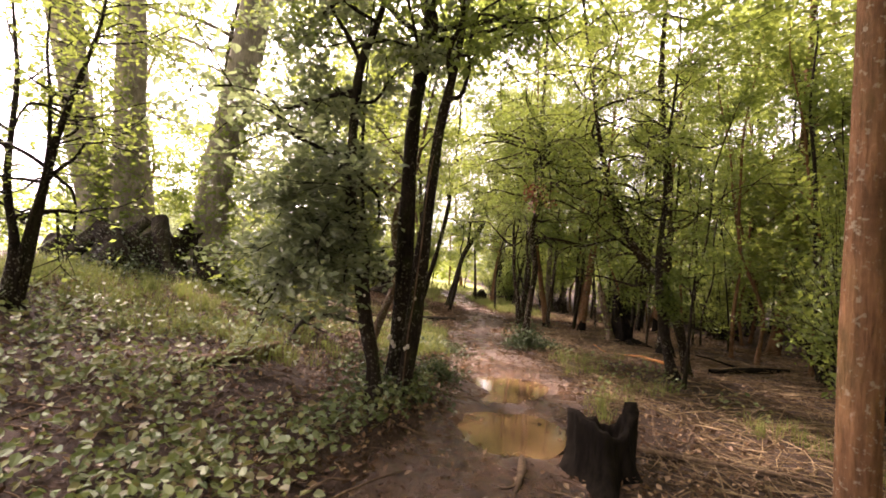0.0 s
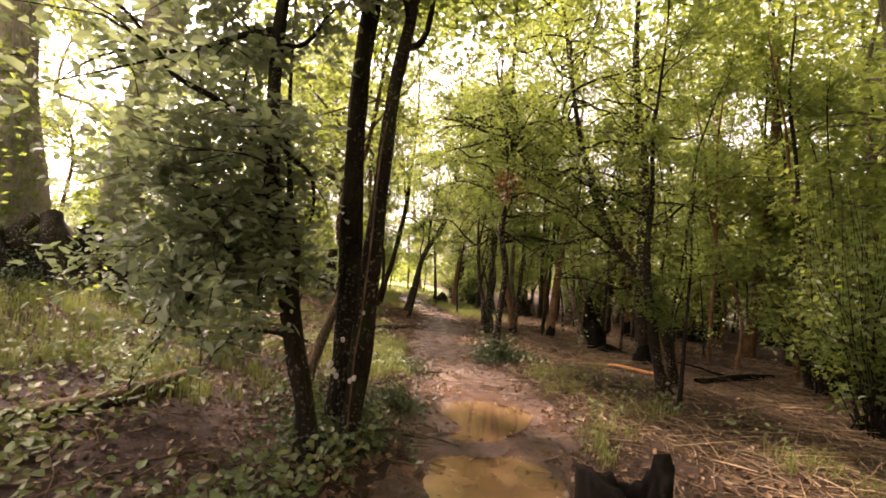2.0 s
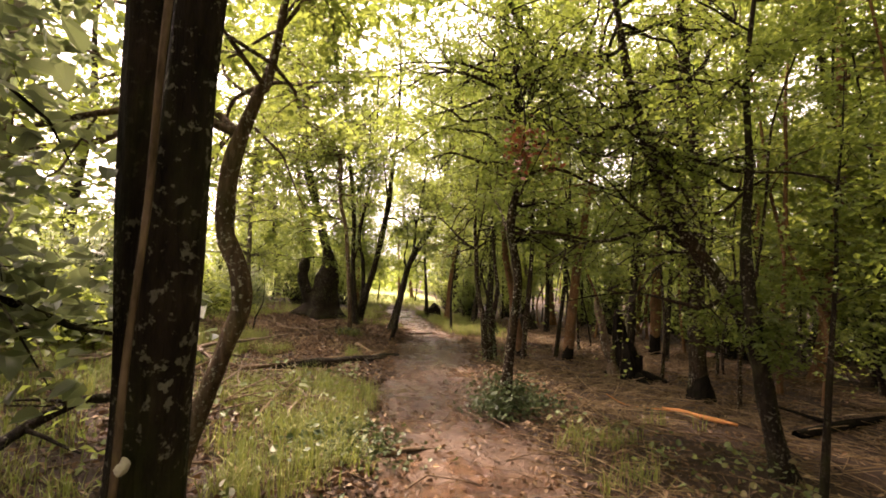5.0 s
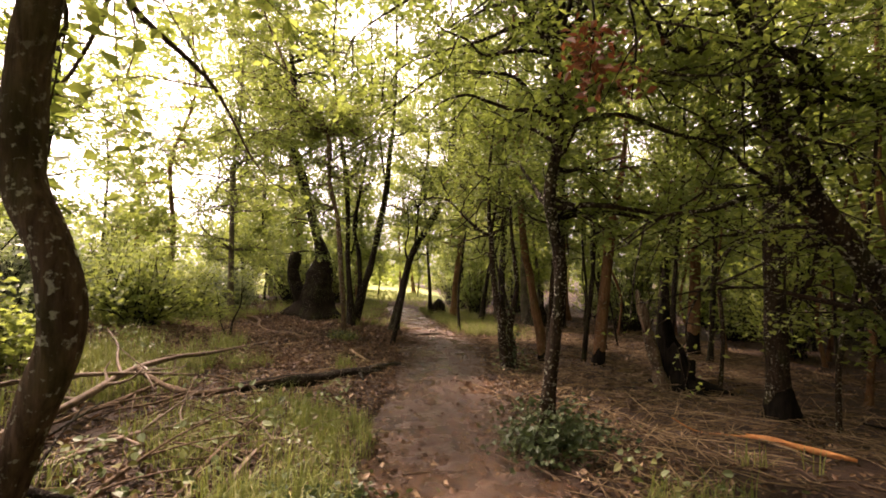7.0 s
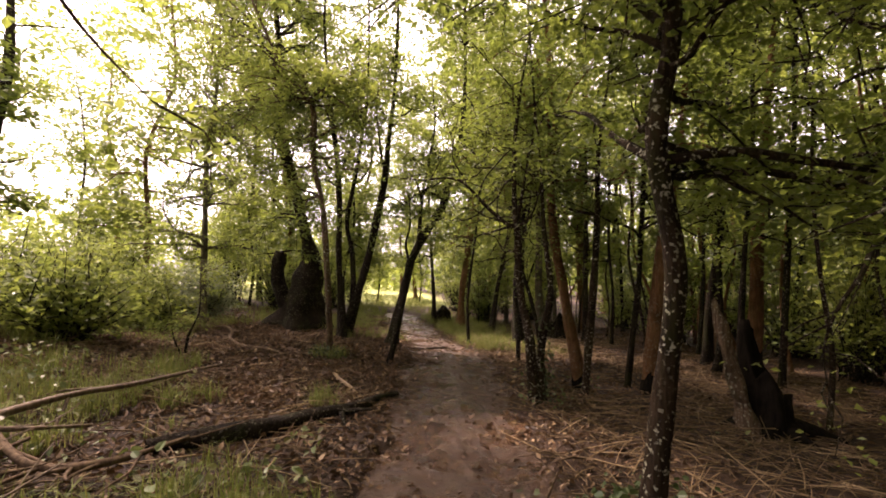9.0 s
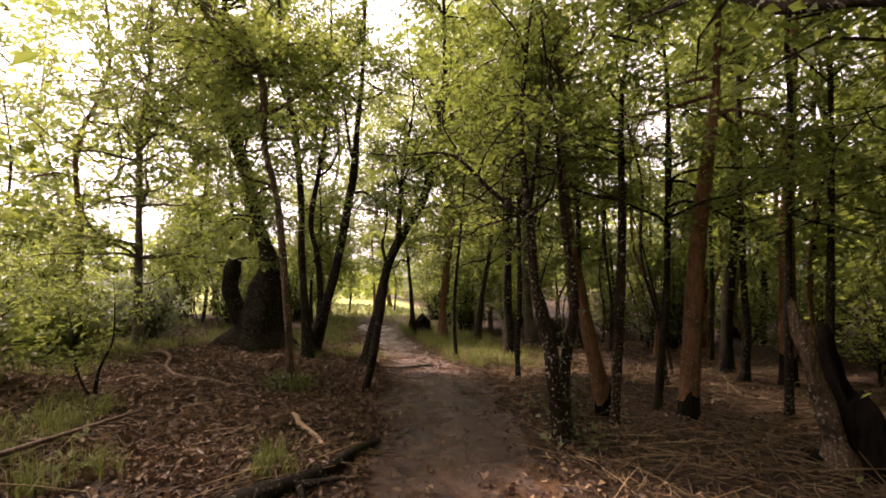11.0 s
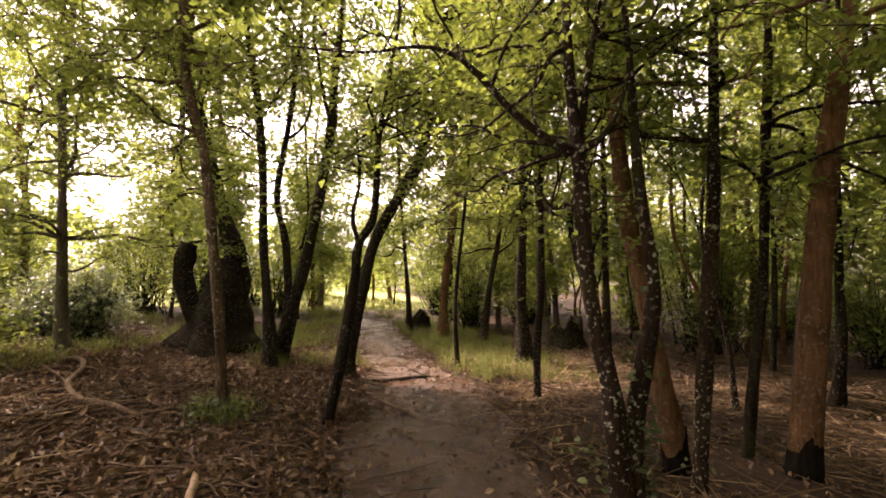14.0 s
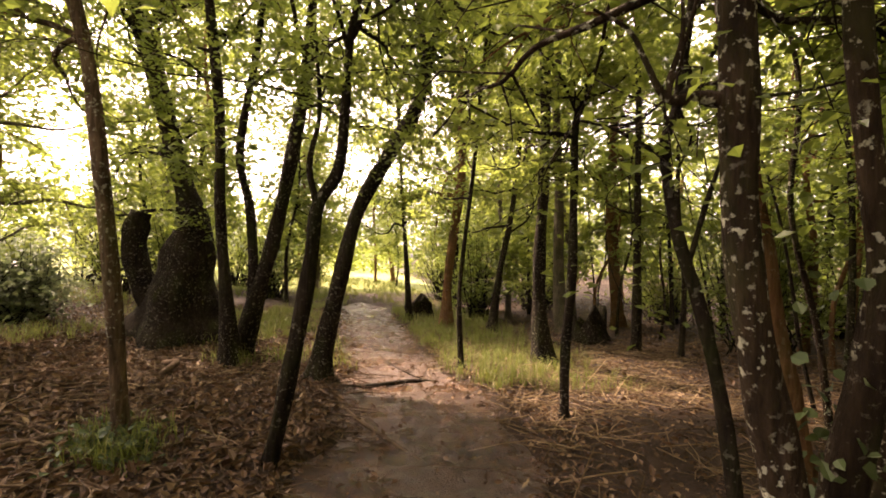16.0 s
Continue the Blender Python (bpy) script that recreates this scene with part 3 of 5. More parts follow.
tree("crooked_tree", "crooked lichen-covered grey trunk beside the path", [
    [(-0.72, 6.76, 0.15, 0.064), (-0.58, 6.74, 0.62, 0.057), (-0.47, 6.7, 0.94, 0.054), (-0.38, 6.68, 1.2, 0.054), (-0.31, 6.66, 1.41, 0.057), (-0.34, 6.65, 1.64, 0.057), (-0.42, 6.65, 1.83, 0.057), (-0.43, 6.64, 2.04, 0.054), (-0.39, 6.62, 2.33, 0.049), (-0.27, 6.59, 2.69, 0.036), (-0.15, 6.55, 3.09, 0.023)]],
    BARK_PALE, LEAF_LIGHT, [dict(zmin=2.4, zmax=4.4, n=22, length=2.6, per=26, lift=0.15, toward=2.2), dict(zmin=2.9, zmax=9, n=36, length=2.4, per=32)], 18, high=6, extend=3.5, sides=20, gnarl=0.06, flare=0.3, size=0.07)
tree("slender_tree", "thin curving brown trunk among leaf litter", [
    [(-0.06, 15.16, 0.17, 0.06), (-0.1, 15.11, 0.97, 0.049), (-0.17, 15.05, 1.93, 0.049), (-0.26, 15.01, 2.76, 0.044), (-0.41, 14.99, 3.41, 0.044), (-0.44, 14.94, 4.24, 0.044), (-0.58, 14.94, 4.59, 0.038), (-0.83, 14.97, 4.88, 0.033), (-1.08, 15.0, 5.21, 0.022)]],
    BARK_PALE, LEAF_LIGHT, [dict(zmin=2.8, zmax=5.5, n=16, length=2.2, per=28, lift=0.1, toward=2.6), dict(zmin=3.4, zmax=9, n=26, length=1.8, per=32)], 19, high=8, extend=2.5)
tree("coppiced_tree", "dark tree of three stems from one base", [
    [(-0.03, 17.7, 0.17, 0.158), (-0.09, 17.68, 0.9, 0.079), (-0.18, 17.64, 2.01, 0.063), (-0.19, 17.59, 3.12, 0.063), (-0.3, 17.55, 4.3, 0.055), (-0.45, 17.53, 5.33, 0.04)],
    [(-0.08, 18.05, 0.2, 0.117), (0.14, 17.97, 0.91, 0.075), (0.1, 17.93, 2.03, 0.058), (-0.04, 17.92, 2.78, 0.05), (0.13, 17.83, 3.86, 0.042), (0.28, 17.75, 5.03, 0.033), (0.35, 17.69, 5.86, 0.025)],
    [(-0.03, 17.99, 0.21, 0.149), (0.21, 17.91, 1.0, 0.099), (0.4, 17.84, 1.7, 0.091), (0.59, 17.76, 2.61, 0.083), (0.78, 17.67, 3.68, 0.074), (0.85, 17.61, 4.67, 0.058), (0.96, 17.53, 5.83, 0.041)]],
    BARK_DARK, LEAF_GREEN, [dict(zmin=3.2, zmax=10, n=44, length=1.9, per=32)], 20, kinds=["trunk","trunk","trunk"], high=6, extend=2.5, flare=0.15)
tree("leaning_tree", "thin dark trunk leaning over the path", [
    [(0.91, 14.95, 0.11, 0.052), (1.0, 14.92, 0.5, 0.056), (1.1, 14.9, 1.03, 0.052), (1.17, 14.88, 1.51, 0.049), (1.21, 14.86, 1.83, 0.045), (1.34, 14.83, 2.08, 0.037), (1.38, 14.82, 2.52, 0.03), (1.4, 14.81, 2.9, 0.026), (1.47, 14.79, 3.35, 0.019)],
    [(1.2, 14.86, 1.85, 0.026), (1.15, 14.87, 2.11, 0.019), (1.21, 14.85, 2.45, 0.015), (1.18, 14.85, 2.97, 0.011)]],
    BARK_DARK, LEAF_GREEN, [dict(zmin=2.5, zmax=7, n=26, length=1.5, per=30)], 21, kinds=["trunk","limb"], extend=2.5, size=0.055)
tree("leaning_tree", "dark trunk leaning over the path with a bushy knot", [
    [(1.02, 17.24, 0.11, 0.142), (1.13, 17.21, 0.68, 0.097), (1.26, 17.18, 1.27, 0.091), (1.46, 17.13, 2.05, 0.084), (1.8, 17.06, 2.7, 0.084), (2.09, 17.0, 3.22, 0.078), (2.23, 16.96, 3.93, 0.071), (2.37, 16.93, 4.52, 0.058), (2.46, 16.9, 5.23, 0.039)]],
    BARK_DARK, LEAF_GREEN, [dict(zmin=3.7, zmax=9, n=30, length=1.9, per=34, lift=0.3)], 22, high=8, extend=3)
tree("sapling", "very thin dark sapling in grass beside the path", [
    [(2.82, 17.81, 0.01, 0.045), (2.78, 17.8, 0.88, 0.03), (2.82, 17.78, 1.55, 0.03), (2.94, 17.74, 2.68, 0.026), (3.03, 17.7, 3.81, 0.023), (3.13, 17.67, 4.93, 0.019)]],
    BARK_DARK, LEAF_LIGHT, [dict(zmin=1.2, zmax=6, n=20, length=0.9, per=22)], 23, extend=1, size=0.065)
tree("tree", "dark straight tree with a mossy foot in grass", [
    [(4.26, 18.53, -0.06, 0.173), (4.19, 18.53, 0.63, 0.104), (4.17, 18.52, 1.58, 0.095), (4.22, 18.49, 2.61, 0.086), (4.23, 18.46, 3.91, 0.078), (4.17, 18.44, 5.46, 0.06), (4.22, 18.41, 6.76, 0.035)]],
    BARK_DARK, LEAF_LIGHT, [dict(zmin=3.0, zmax=11, n=36, length=2.0, per=32)], 24, extend=3)
tree("tree", "mossy grey trunk in the wood", [
    [(5.91, 21.58, 0.23, 0.138), (5.8, 21.58, 1.37, 0.126), (5.8, 21.55, 2.87, 0.101), (5.71, 21.53, 4.76, 0.075), (5.73, 21.48, 7.28, 0.05)]],
    BARK_GREY, LEAF_LIGHT, [dict(zmin=3.0, zmax=12, n=30, length=2.2, per=30)], 25, extend=2, size=0.08)
tree("sapling", "thin dark sapling at the edge of the path", [
    [(3.45, 15.97, -0.02, 0.049), (3.45, 15.96, 0.62, 0.044), (3.5, 15.93, 1.39, 0.044), (3.51, 15.92, 2.21, 0.038), (3.52, 15.9, 2.86, 0.033), (3.67, 15.87, 3.19, 0.016)],
    [(3.49, 15.85, 2.9, 0.016), (3.38, 15.87, 3.17, 0.016), (3.25, 15.89, 3.38, 0.013), (3.0, 15.92, 3.65, 0.011)]],
    BARK_DARK, LEAF_LIGHT, [dict(zmin=2.2, zmax=7, n=18, length=1.2, per=26)], 26, kinds=["trunk","limb"], extend=1.5)
tree("forked_tree", "spotted forked tree whose limbs arch over the path", [
    [(2.71, 12.74, 0.0, 0.0805), (2.67, 12.74, 0.25, 0.07), (2.64, 12.73, 0.51, 0.065), (2.6, 12.72, 0.89, 0.054), (2.52, 12.72, 1.21, 0.049), (2.47, 12.72, 1.54, 0.046), (2.44, 12.7, 1.89, 0.043), (2.42, 12.69, 2.2, 0.043), (2.4, 12.69, 2.32, 0.035)],
    [(2.4, 12.69, 2.22, 0.032), (2.27, 12.72, 2.28, 0.024), (2.06, 12.75, 2.45, 0.022), (1.87, 12.77, 2.65, 0.019), (1.71, 12.8, 2.79, 0.016), (1.52, 12.83, 2.83, 0.011), (1.21, 12.89, 2.8, 0.008), (0.78, 12.97, 2.84, 0.005)],
    [(2.44, 12.74, 2.28, 0.025), (2.48, 12.71, 2.58, 0.022), (2.53, 12.69, 2.91, 0.017), (2.58, 12.66, 3.24, 0.011)],
    [(2.39, 12.65, 2.2, 0.021), (2.53, 12.62, 2.3, 0.016), (2.63, 12.59, 2.49, 0.013), (2.69, 12.56, 2.8, 0.011)],
    [(2.44, 12.7, 1.9, 0.022), (2.36, 12.73, 1.92, 0.019), (2.29, 12.74, 1.91, 0.014), (2.25, 12.74, 1.93, 0.010), (2.21, 12.74, 2.0, 0.007), (2.16, 12.74, 2.08, 0.006), (2.07, 12.75, 2.13, 0.004)],
    [(2.27, 12.74, 1.92, 0.009), (2.29, 12.75, 1.99, 0.008), (2.32, 12.75, 2.10, 0.006), (2.31, 12.75, 2.3, 0.004)],
    [(2.81, 12.77, 0.0, 0.06325), (2.77, 12.77, 0.27, 0.055), (2.78, 12.75, 0.77, 0.05), (2.85, 12.71, 1.21, 0.047), (2.87, 12.69, 1.46, 0.041), (2.83, 12.69, 1.76, 0.033), (2.78, 12.68, 2.14, 0.03), (2.74, 12.66, 2.58, 0.025), (2.71, 12.65, 3.02, 0.017)]],
    BARK_SPOTTED, LEAF_GREEN, [dict(zmin=2.2, zmax=3.6, n=26, length=1.3, per=5, lift=0.35, thick=0.009, twigs=9), dict(zmin=2.8, zmax=6, n=30, length=1.7, per=22, lift=0.2, thick=0.008)], 27, kinds=["trunk","limb","limb","limb","limb","limb","trunk"], extend=2.5, size=0.05, sides=16)
tree("sapling", "thin crooked dark stem behind the forked tree", [
    [(3.05, 13.35, 0.0, 0.036), (2.97, 13.3, 0.5, 0.032), (2.9, 13.3, 0.95, 0.029), (2.8, 13.3, 1.33, 0.026), (2.71, 13.3, 1.6, 0.022), (2.65, 13.3, 1.92, 0.02), (2.70, 13.3, 2.1, 0.018), (2.74, 13.3, 2.34, 0.016), (2.80, 13.3, 2.8, 0.012)],
    [(2.65, 13.3, 1.9, 0.012), (2.54, 13.3, 1.95, 0.009), (2.42, 13.3, 2.0, 0.006), (2.28, 13.3, 2.02, 0.003)],
    [(2.76, 13.3, 1.5, 0.012), (2.84, 13.3, 1.75, 0.010), (2.92, 13.3, 1.95, 0.006)]],
    BARK_DARK, LEAF_GREEN, [dict(zmin=1.9, zmax=5, n=16, length=0.9, per=7, thick=0.006)], 127, kinds=["trunk", "limb", "limb"], extend=1.8, size=0.05)
tree("tree", "orange-brown leaning trunk behind a forked tree", [
    [(3.71, 13.67, 0.06, 0.096), (3.62, 13.67, 0.5, 0.088), (3.51, 13.67, 0.98, 0.08), (3.41, 13.66, 1.54, 0.072), (3.3, 13.65, 2.06, 0.068), (3.23, 13.64, 2.66, 0.06), (3.21, 13.61, 3.22, 0.052), (3.22, 13.58, 3.87, 0.036)]],
    BARK_ORANGE, LEAF_GREEN, [dict(zmin=3.0, zmax=9, n=26, length=1.8, per=32)], 28, high=6, extend=3, foot=0.4)
tree("tree", "thick smooth orange-brown leaning trunk", [
    [(4.64, 13.45, 0.08, 0.114), (4.69, 13.41, 0.6, 0.104), (4.73, 13.37, 1.23, 0.101), (4.78, 13.33, 1.86, 0.095), (4.86, 13.29, 2.53, 0.082), (4.95, 13.24, 3.2, 0.07), (5.05, 13.18, 4.03, 0.044)]],
    BARK_ORANGE, LEAF_GREEN, [dict(zmin=3.4, zmax=10, n=20, length=2.2, per=28)], 29, high=8, extend=4, gnarl=0.05, sides=16, foot=0.4, flare=0.25)
tree("tree", "dark spotted straight trunk", [
    [(3.62, 13.33, 0.21, 0.058), (3.66, 13.29, 0.75, 0.055), (3.7, 13.25, 1.4, 0.052), (3.73, 13.22, 2.04, 0.049), (3.73, 13.18, 2.73, 0.039), (3.74, 13.14, 3.55, 0.026)]],
    BARK_SPOTTED, LEAF_GREEN, [dict(zmin=2.4, zmax=9, n=20, length=1.7, per=30)], 30, extend=3)
tree("young_tree", "slim brown trunk among dry stalks", [
    [(4.57, 13.92, -0.03, 0.049), (4.63, 13.88, 0.56, 0.045), (4.71, 13.82, 1.46, 0.045), (4.73, 13.78, 2.22, 0.04), (4.76, 13.73, 3.16, 0.036), (4.75, 13.68, 4.15, 0.022)]],
    BARK_DARK, LEAF_GREEN, [dict(zmin=2.2, zmax=9, n=24, length=1.6, per=30)], 31, extend=2.5)
tree("tree", "dark-footed trunk in the wood", [
    [(7.6, 16.15, -0.16, 0.121), (7.62, 16.07, 0.91, 0.103), (7.75, 15.94, 2.4, 0.075), (7.81, 15.79, 4.26, 0.065), (7.86, 15.64, 6.13, 0.047)]],
    BARK_DARK, LEAF_GREEN, [dict(zmin=2.4, zmax=10, n=24, length=2.0, per=30)], 32, extend=2, size=0.08)
tree("young_tree", "slim dark trunk in the wood", [
    [(7.14, 15.27, -0.16, 0.082), (7.19, 15.2, 0.66, 0.066), (7.13, 15.14, 1.64, 0.049), (7.08, 15.06, 2.87, 0.041), (7.05, 14.93, 4.75, 0.033)]],
    BARK_DARK, LEAF_GREEN, [dict(zmin=2.2, zmax=9, n=22, length=1.8, per=30)], 33, extend=2, size=0.08)
tree("tree", "orange-brown trunk in the wood", [
    [(7.55, 14.82, 0.07, 0.132), (7.54, 14.75, 1.0, 0.117), (7.52, 14.67, 2.09, 0.101), (7.55, 14.57, 3.41, 0.086), (7.61, 14.45, 4.96, 0.07), (7.66, 14.35, 6.12, 0.047)]],
    BARK_ORANGE, LEAF_GREEN, [dict(zmin=2.8, zmax=10, n=24, length=2.0, per=30)], 34, high=8, extend=3, size=0.08, foot=0.3)
tree("tree", "slender tree at the edge of the meadow", [
    [(-3.29, 18.58, 0.72, 0.109), (-3.3, 18.5, 1.88, 0.068), (-3.29, 18.39, 3.33, 0.054), (-3.25, 18.29, 4.59, 0.048), (-3.1, 18.18, 5.75, 0.034), (-3.05, 18.07, 7.1, 0.02)]],
    BARK_GREY, LEAF_LIGHT, [dict(zmin=1.6, zmax=10, n=80, length=2.2, per=28)], 35, extend=2, size=0.075)
tree("hazel_shrub", "thin dark many-stemmed shrub on the bank", [
    [(-4.39, 5.21, 0.75, 0.084), (-4.33, 5.18, 1.39, 0.054), (-4.46, 5.16, 2.1, 0.036), (-4.43, 5.12, 3.12, 0.024)],
    [(-4.31, 5.25, 0.82, 0.06), (-4.17, 5.22, 1.64, 0.048), (-4.01, 5.17, 2.56, 0.036), (-3.76, 5.13, 3.37, 0.024)],
    [(-4.33, 5.2, 0.85, 0.042), (-4.22, 5.17, 1.51, 0.03), (-4.06, 5.14, 2.25, 0.024), (-4.06, 5.11, 2.97, 0.018)]],
    BARK_DARK, LEAF_LIGHT, [dict(zmin=1.4, zmax=6, n=54, length=1.4, per=7)], 36, kinds=["trunk","trunk","trunk"], extend=1.5, size=0.07)
tree("tree", "orange-brown trunk with a grassy foot", [
    [(3.31, 21.72, 0.14, 0.159), (3.33, 21.7, 0.97, 0.098), (3.46, 21.65, 2.2, 0.098), (3.6, 21.61, 3.54, 0.086), (3.53, 21.58, 5.25, 0.061), (3.57, 21.54, 7.08, 0.049)]],
    BARK_ORANGE, LEAF_LIGHT, [dict(zmin=2.0, zmax=12, n=36, length=2.0, per=28)], 37, extend=2, size=0.085)
tree("young_tree", "thin dark trunk beside the path", [
    [(2.61, 22.65, 0.33, 0.079), (2.5, 22.64, 1.58, 0.053), (2.4, 22.63, 2.89, 0.04), (2.28, 22.62, 4.87, 0.04)]],
    BARK_DARK, LEAF_LIGHT, [dict(zmin=2.0, zmax=9, n=24, length=1.6, per=28)], 38, extend=2, size=0.085)
tree("young_tree", "thin brown trunk in dry stalks", [
    [(6.51, 19.68, -0.16, 0.094), (6.52, 19.66, 1.09, 0.073), (6.5, 19.63, 2.66, 0.063), (6.48, 19.59, 4.75, 0.052), (6.41, 19.57, 6.32, 0.042)]],
    BARK_DARK, LEAF_LIGHT, [dict(zmin=2.0, zmax=9, n=24, length=1.6, per=28)], 39, extend=2, size=0.08)
tree("sapling", "thin dark sapling in dry stalks", [
    [(6.96, 19.03, -0.16, 0.049), (6.99, 19.0, 1.13, 0.039), (6.87, 19.0, 2.59, 0.039), (6.88, 18.96, 4.55, 0.029)]],
    BARK_DARK, LEAF_LIGHT, [dict(zmin=1.5, zmax=9, n=20, length=1.3, per=28)], 40, extend=2, size=0.075)
tree("young_tree", "dark leaning trunk in the wood", [
    [(4.22, 21.36, 0.34, 0.096), (4.38, 21.31, 1.24, 0.072), (4.6, 21.25, 2.44, 0.06), (4.75, 21.2, 4.0, 0.048)]],
    BARK_DARK, LEAF_LIGHT, [dict(zmin=2.0, zmax=9, n=24, length=1.7, per=28)], 41, extend=3, size=0.085)

# old coppice on the bank, three great stems paled by haze put into the bark
tree("old_coppice_tree", "huge old tree of stems paled by painted haze, on a dark rooty stool", [
    [(-6.6, 10.3, 1.0, 0.62), (-6.85, 10.28, 2.0, 0.40), (-7.33, 10.23, 3.6, 0.31), (-8.03, 10.13, 6.6, 0.29), (-8.64, 10.0, 10.1, 0.22)],
    [(-6.1, 10.2, 1.0, 0.60), (-6.2, 10.2, 2.1, 0.38), (-6.4, 10.16, 4.3, 0.29), (-6.53, 10.07, 6.7, 0.26), (-6.7, 9.95, 10.3, 0.2)],
    [(-4.75, 10.25, 1.0, 0.55), (-4.62, 10.2, 1.9, 0.40), (-4.45, 10.12, 3.3, 0.31), (-4.02, 10.0, 5.9, 0.30), (-3.5, 9.8, 10.6, 0.2)]],
    BARK_HAZED, LEAF_LIGHT, [dict(zmin=2.4, zmax=6, n=16, length=2.2, per=18, lift=0.1), dict(zmin=4.5, zmax=14, n=40, length=3.2, per=26)], 61,
    high=10, extend=3, kinds=["trunk"] * 3, size=0.09, flare=0.5, sides=18)
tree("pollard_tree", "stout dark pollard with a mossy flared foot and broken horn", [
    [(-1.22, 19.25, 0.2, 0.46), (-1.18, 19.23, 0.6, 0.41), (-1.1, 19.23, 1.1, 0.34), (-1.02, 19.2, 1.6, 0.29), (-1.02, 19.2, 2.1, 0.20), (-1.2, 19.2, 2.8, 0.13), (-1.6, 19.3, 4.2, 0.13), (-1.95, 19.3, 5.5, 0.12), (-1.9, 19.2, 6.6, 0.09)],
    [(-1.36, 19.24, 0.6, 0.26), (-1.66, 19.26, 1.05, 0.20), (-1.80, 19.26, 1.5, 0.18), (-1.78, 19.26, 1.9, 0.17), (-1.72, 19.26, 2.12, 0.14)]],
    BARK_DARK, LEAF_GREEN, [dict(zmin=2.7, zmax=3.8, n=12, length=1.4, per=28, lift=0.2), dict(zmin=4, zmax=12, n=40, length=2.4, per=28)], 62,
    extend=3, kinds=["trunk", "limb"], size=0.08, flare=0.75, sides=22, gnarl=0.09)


tree("sapling", "small bare twiggy sapling leaning in the grass", [
    [(-2.1, 14.45, 0.3, 0.022), (-2.06, 14.45, 0.62, 0.018), (-1.92, 14.42, 0.95, 0.012), (-1.9, 14.4, 1.3, 0.006)],
    [(-2.1, 14.45, 0.3, 0.018), (-2.25, 14.42, 0.6, 0.012), (-2.3, 14.4, 1.0, 0.006)]],
    BARK_DARK, LEAF_LIGHT, [dict(zmin=0.6, zmax=2, n=16, length=0.6, per=8, thick=0.005)], 64, extend=0.5, kinds=["trunk", "trunk"], size=0.05, sides=8)


# ---- wood round about: a few kinds, repeated ----
def wood():
    r = np.random.default_rng(91)
    kinds = []
    for k in range(6):
        h, bend = 6.5 + 0.7 * k, r.normal(0, 0.18, (5, 2))
        rad = 0.06 + 0.016 * k
        st = [[(0 + bend[i, 0] * i * 0.5, 200 + bend[i, 1] * i * 0.5, h * i / 4, rad * (1 - 0.17 * i)) for i in range(5)]]
        mat = (BARK_DARK, BARK_ORANGE, BARK_DARK, BARK_GREY, BARK_ORANGE, BARK_DARK)[k]
        label = ("slim dark trunk with a light green crown in the wood", "slim orange-brown trunk with a green crown in the wood")[k in (1, 4)]
        t = tree("tree", label, st, mat, (LEAF_LIGHT, LEAF_LIGHT, LEAF_GREEN)[k % 3], [dict(zmin=1.7, zmax=4.2, n=16, length=1.4, per=22, lift=0.12, twigs=5, coarse=True, spread=0.16), dict(zmin=3.6, zmax=13, n=36, length=2.3, per=14, twigs=5, coarse=True, spread=0.2)],
                 70 + k, extend=3, size=0.165, sides=8, group="trees of the wood")
        kinds.append(t)
    taken = [(o.location.x, o.location.y) for o in scene.objects if o.parent is None and o.type == "EMPTY" and o.location.y < 100]
    # The two zones from y -9 hold unseen trees, added to hold back light.
    zones = [(40, 6.0, 24, 4, 20, 1.2), (20, 6.5, 24, 20, 42, 2.0), (12, 5.0, 20, -9, 3, 1.8), (12, -9, 9, 32, 46, 2.2), (7, -15, -6.5, 16, 34, 2.8), (8, -5, 0, 22, 34, 1.7), (8, 3.9, 8.5, 22, 33, 1.3), (10, -10, 5, -9, -2.5, 1.8)]
    first = set()
    for count, x0, x1, y0, y1, gap in zones:
        made = 0
        for _ in range(4000):
            x, y = r.uniform(x0, x1), r.uniform(y0, y1)
            if 20 < y < 33 and abs(x - 1.9) < 2.0:
                continue
            if any((x - a) ** 2 + (y - b) ** 2 < gap * gap for a, b in taken):
                continue
            taken.append((x, y))
            k = int(r.integers(6))
            z = float(top(x, y)) - 0.03
            turn, sc = r.uniform(0, 360), r.uniform(0.8, 1.2)
            m = pose(x, y, z, r.normal(0, 2), r.normal(0, 2), turn) @ Matrix.Diagonal((sc, sc, sc * r.uniform(0.9, 1.1), 1))
            if k in first:
                copy_thing(kinds[k], m)
            else:
                kinds[k].matrix_basis = m
                first.add(k)
            made += 1
            if made >= count:
                break


wood()


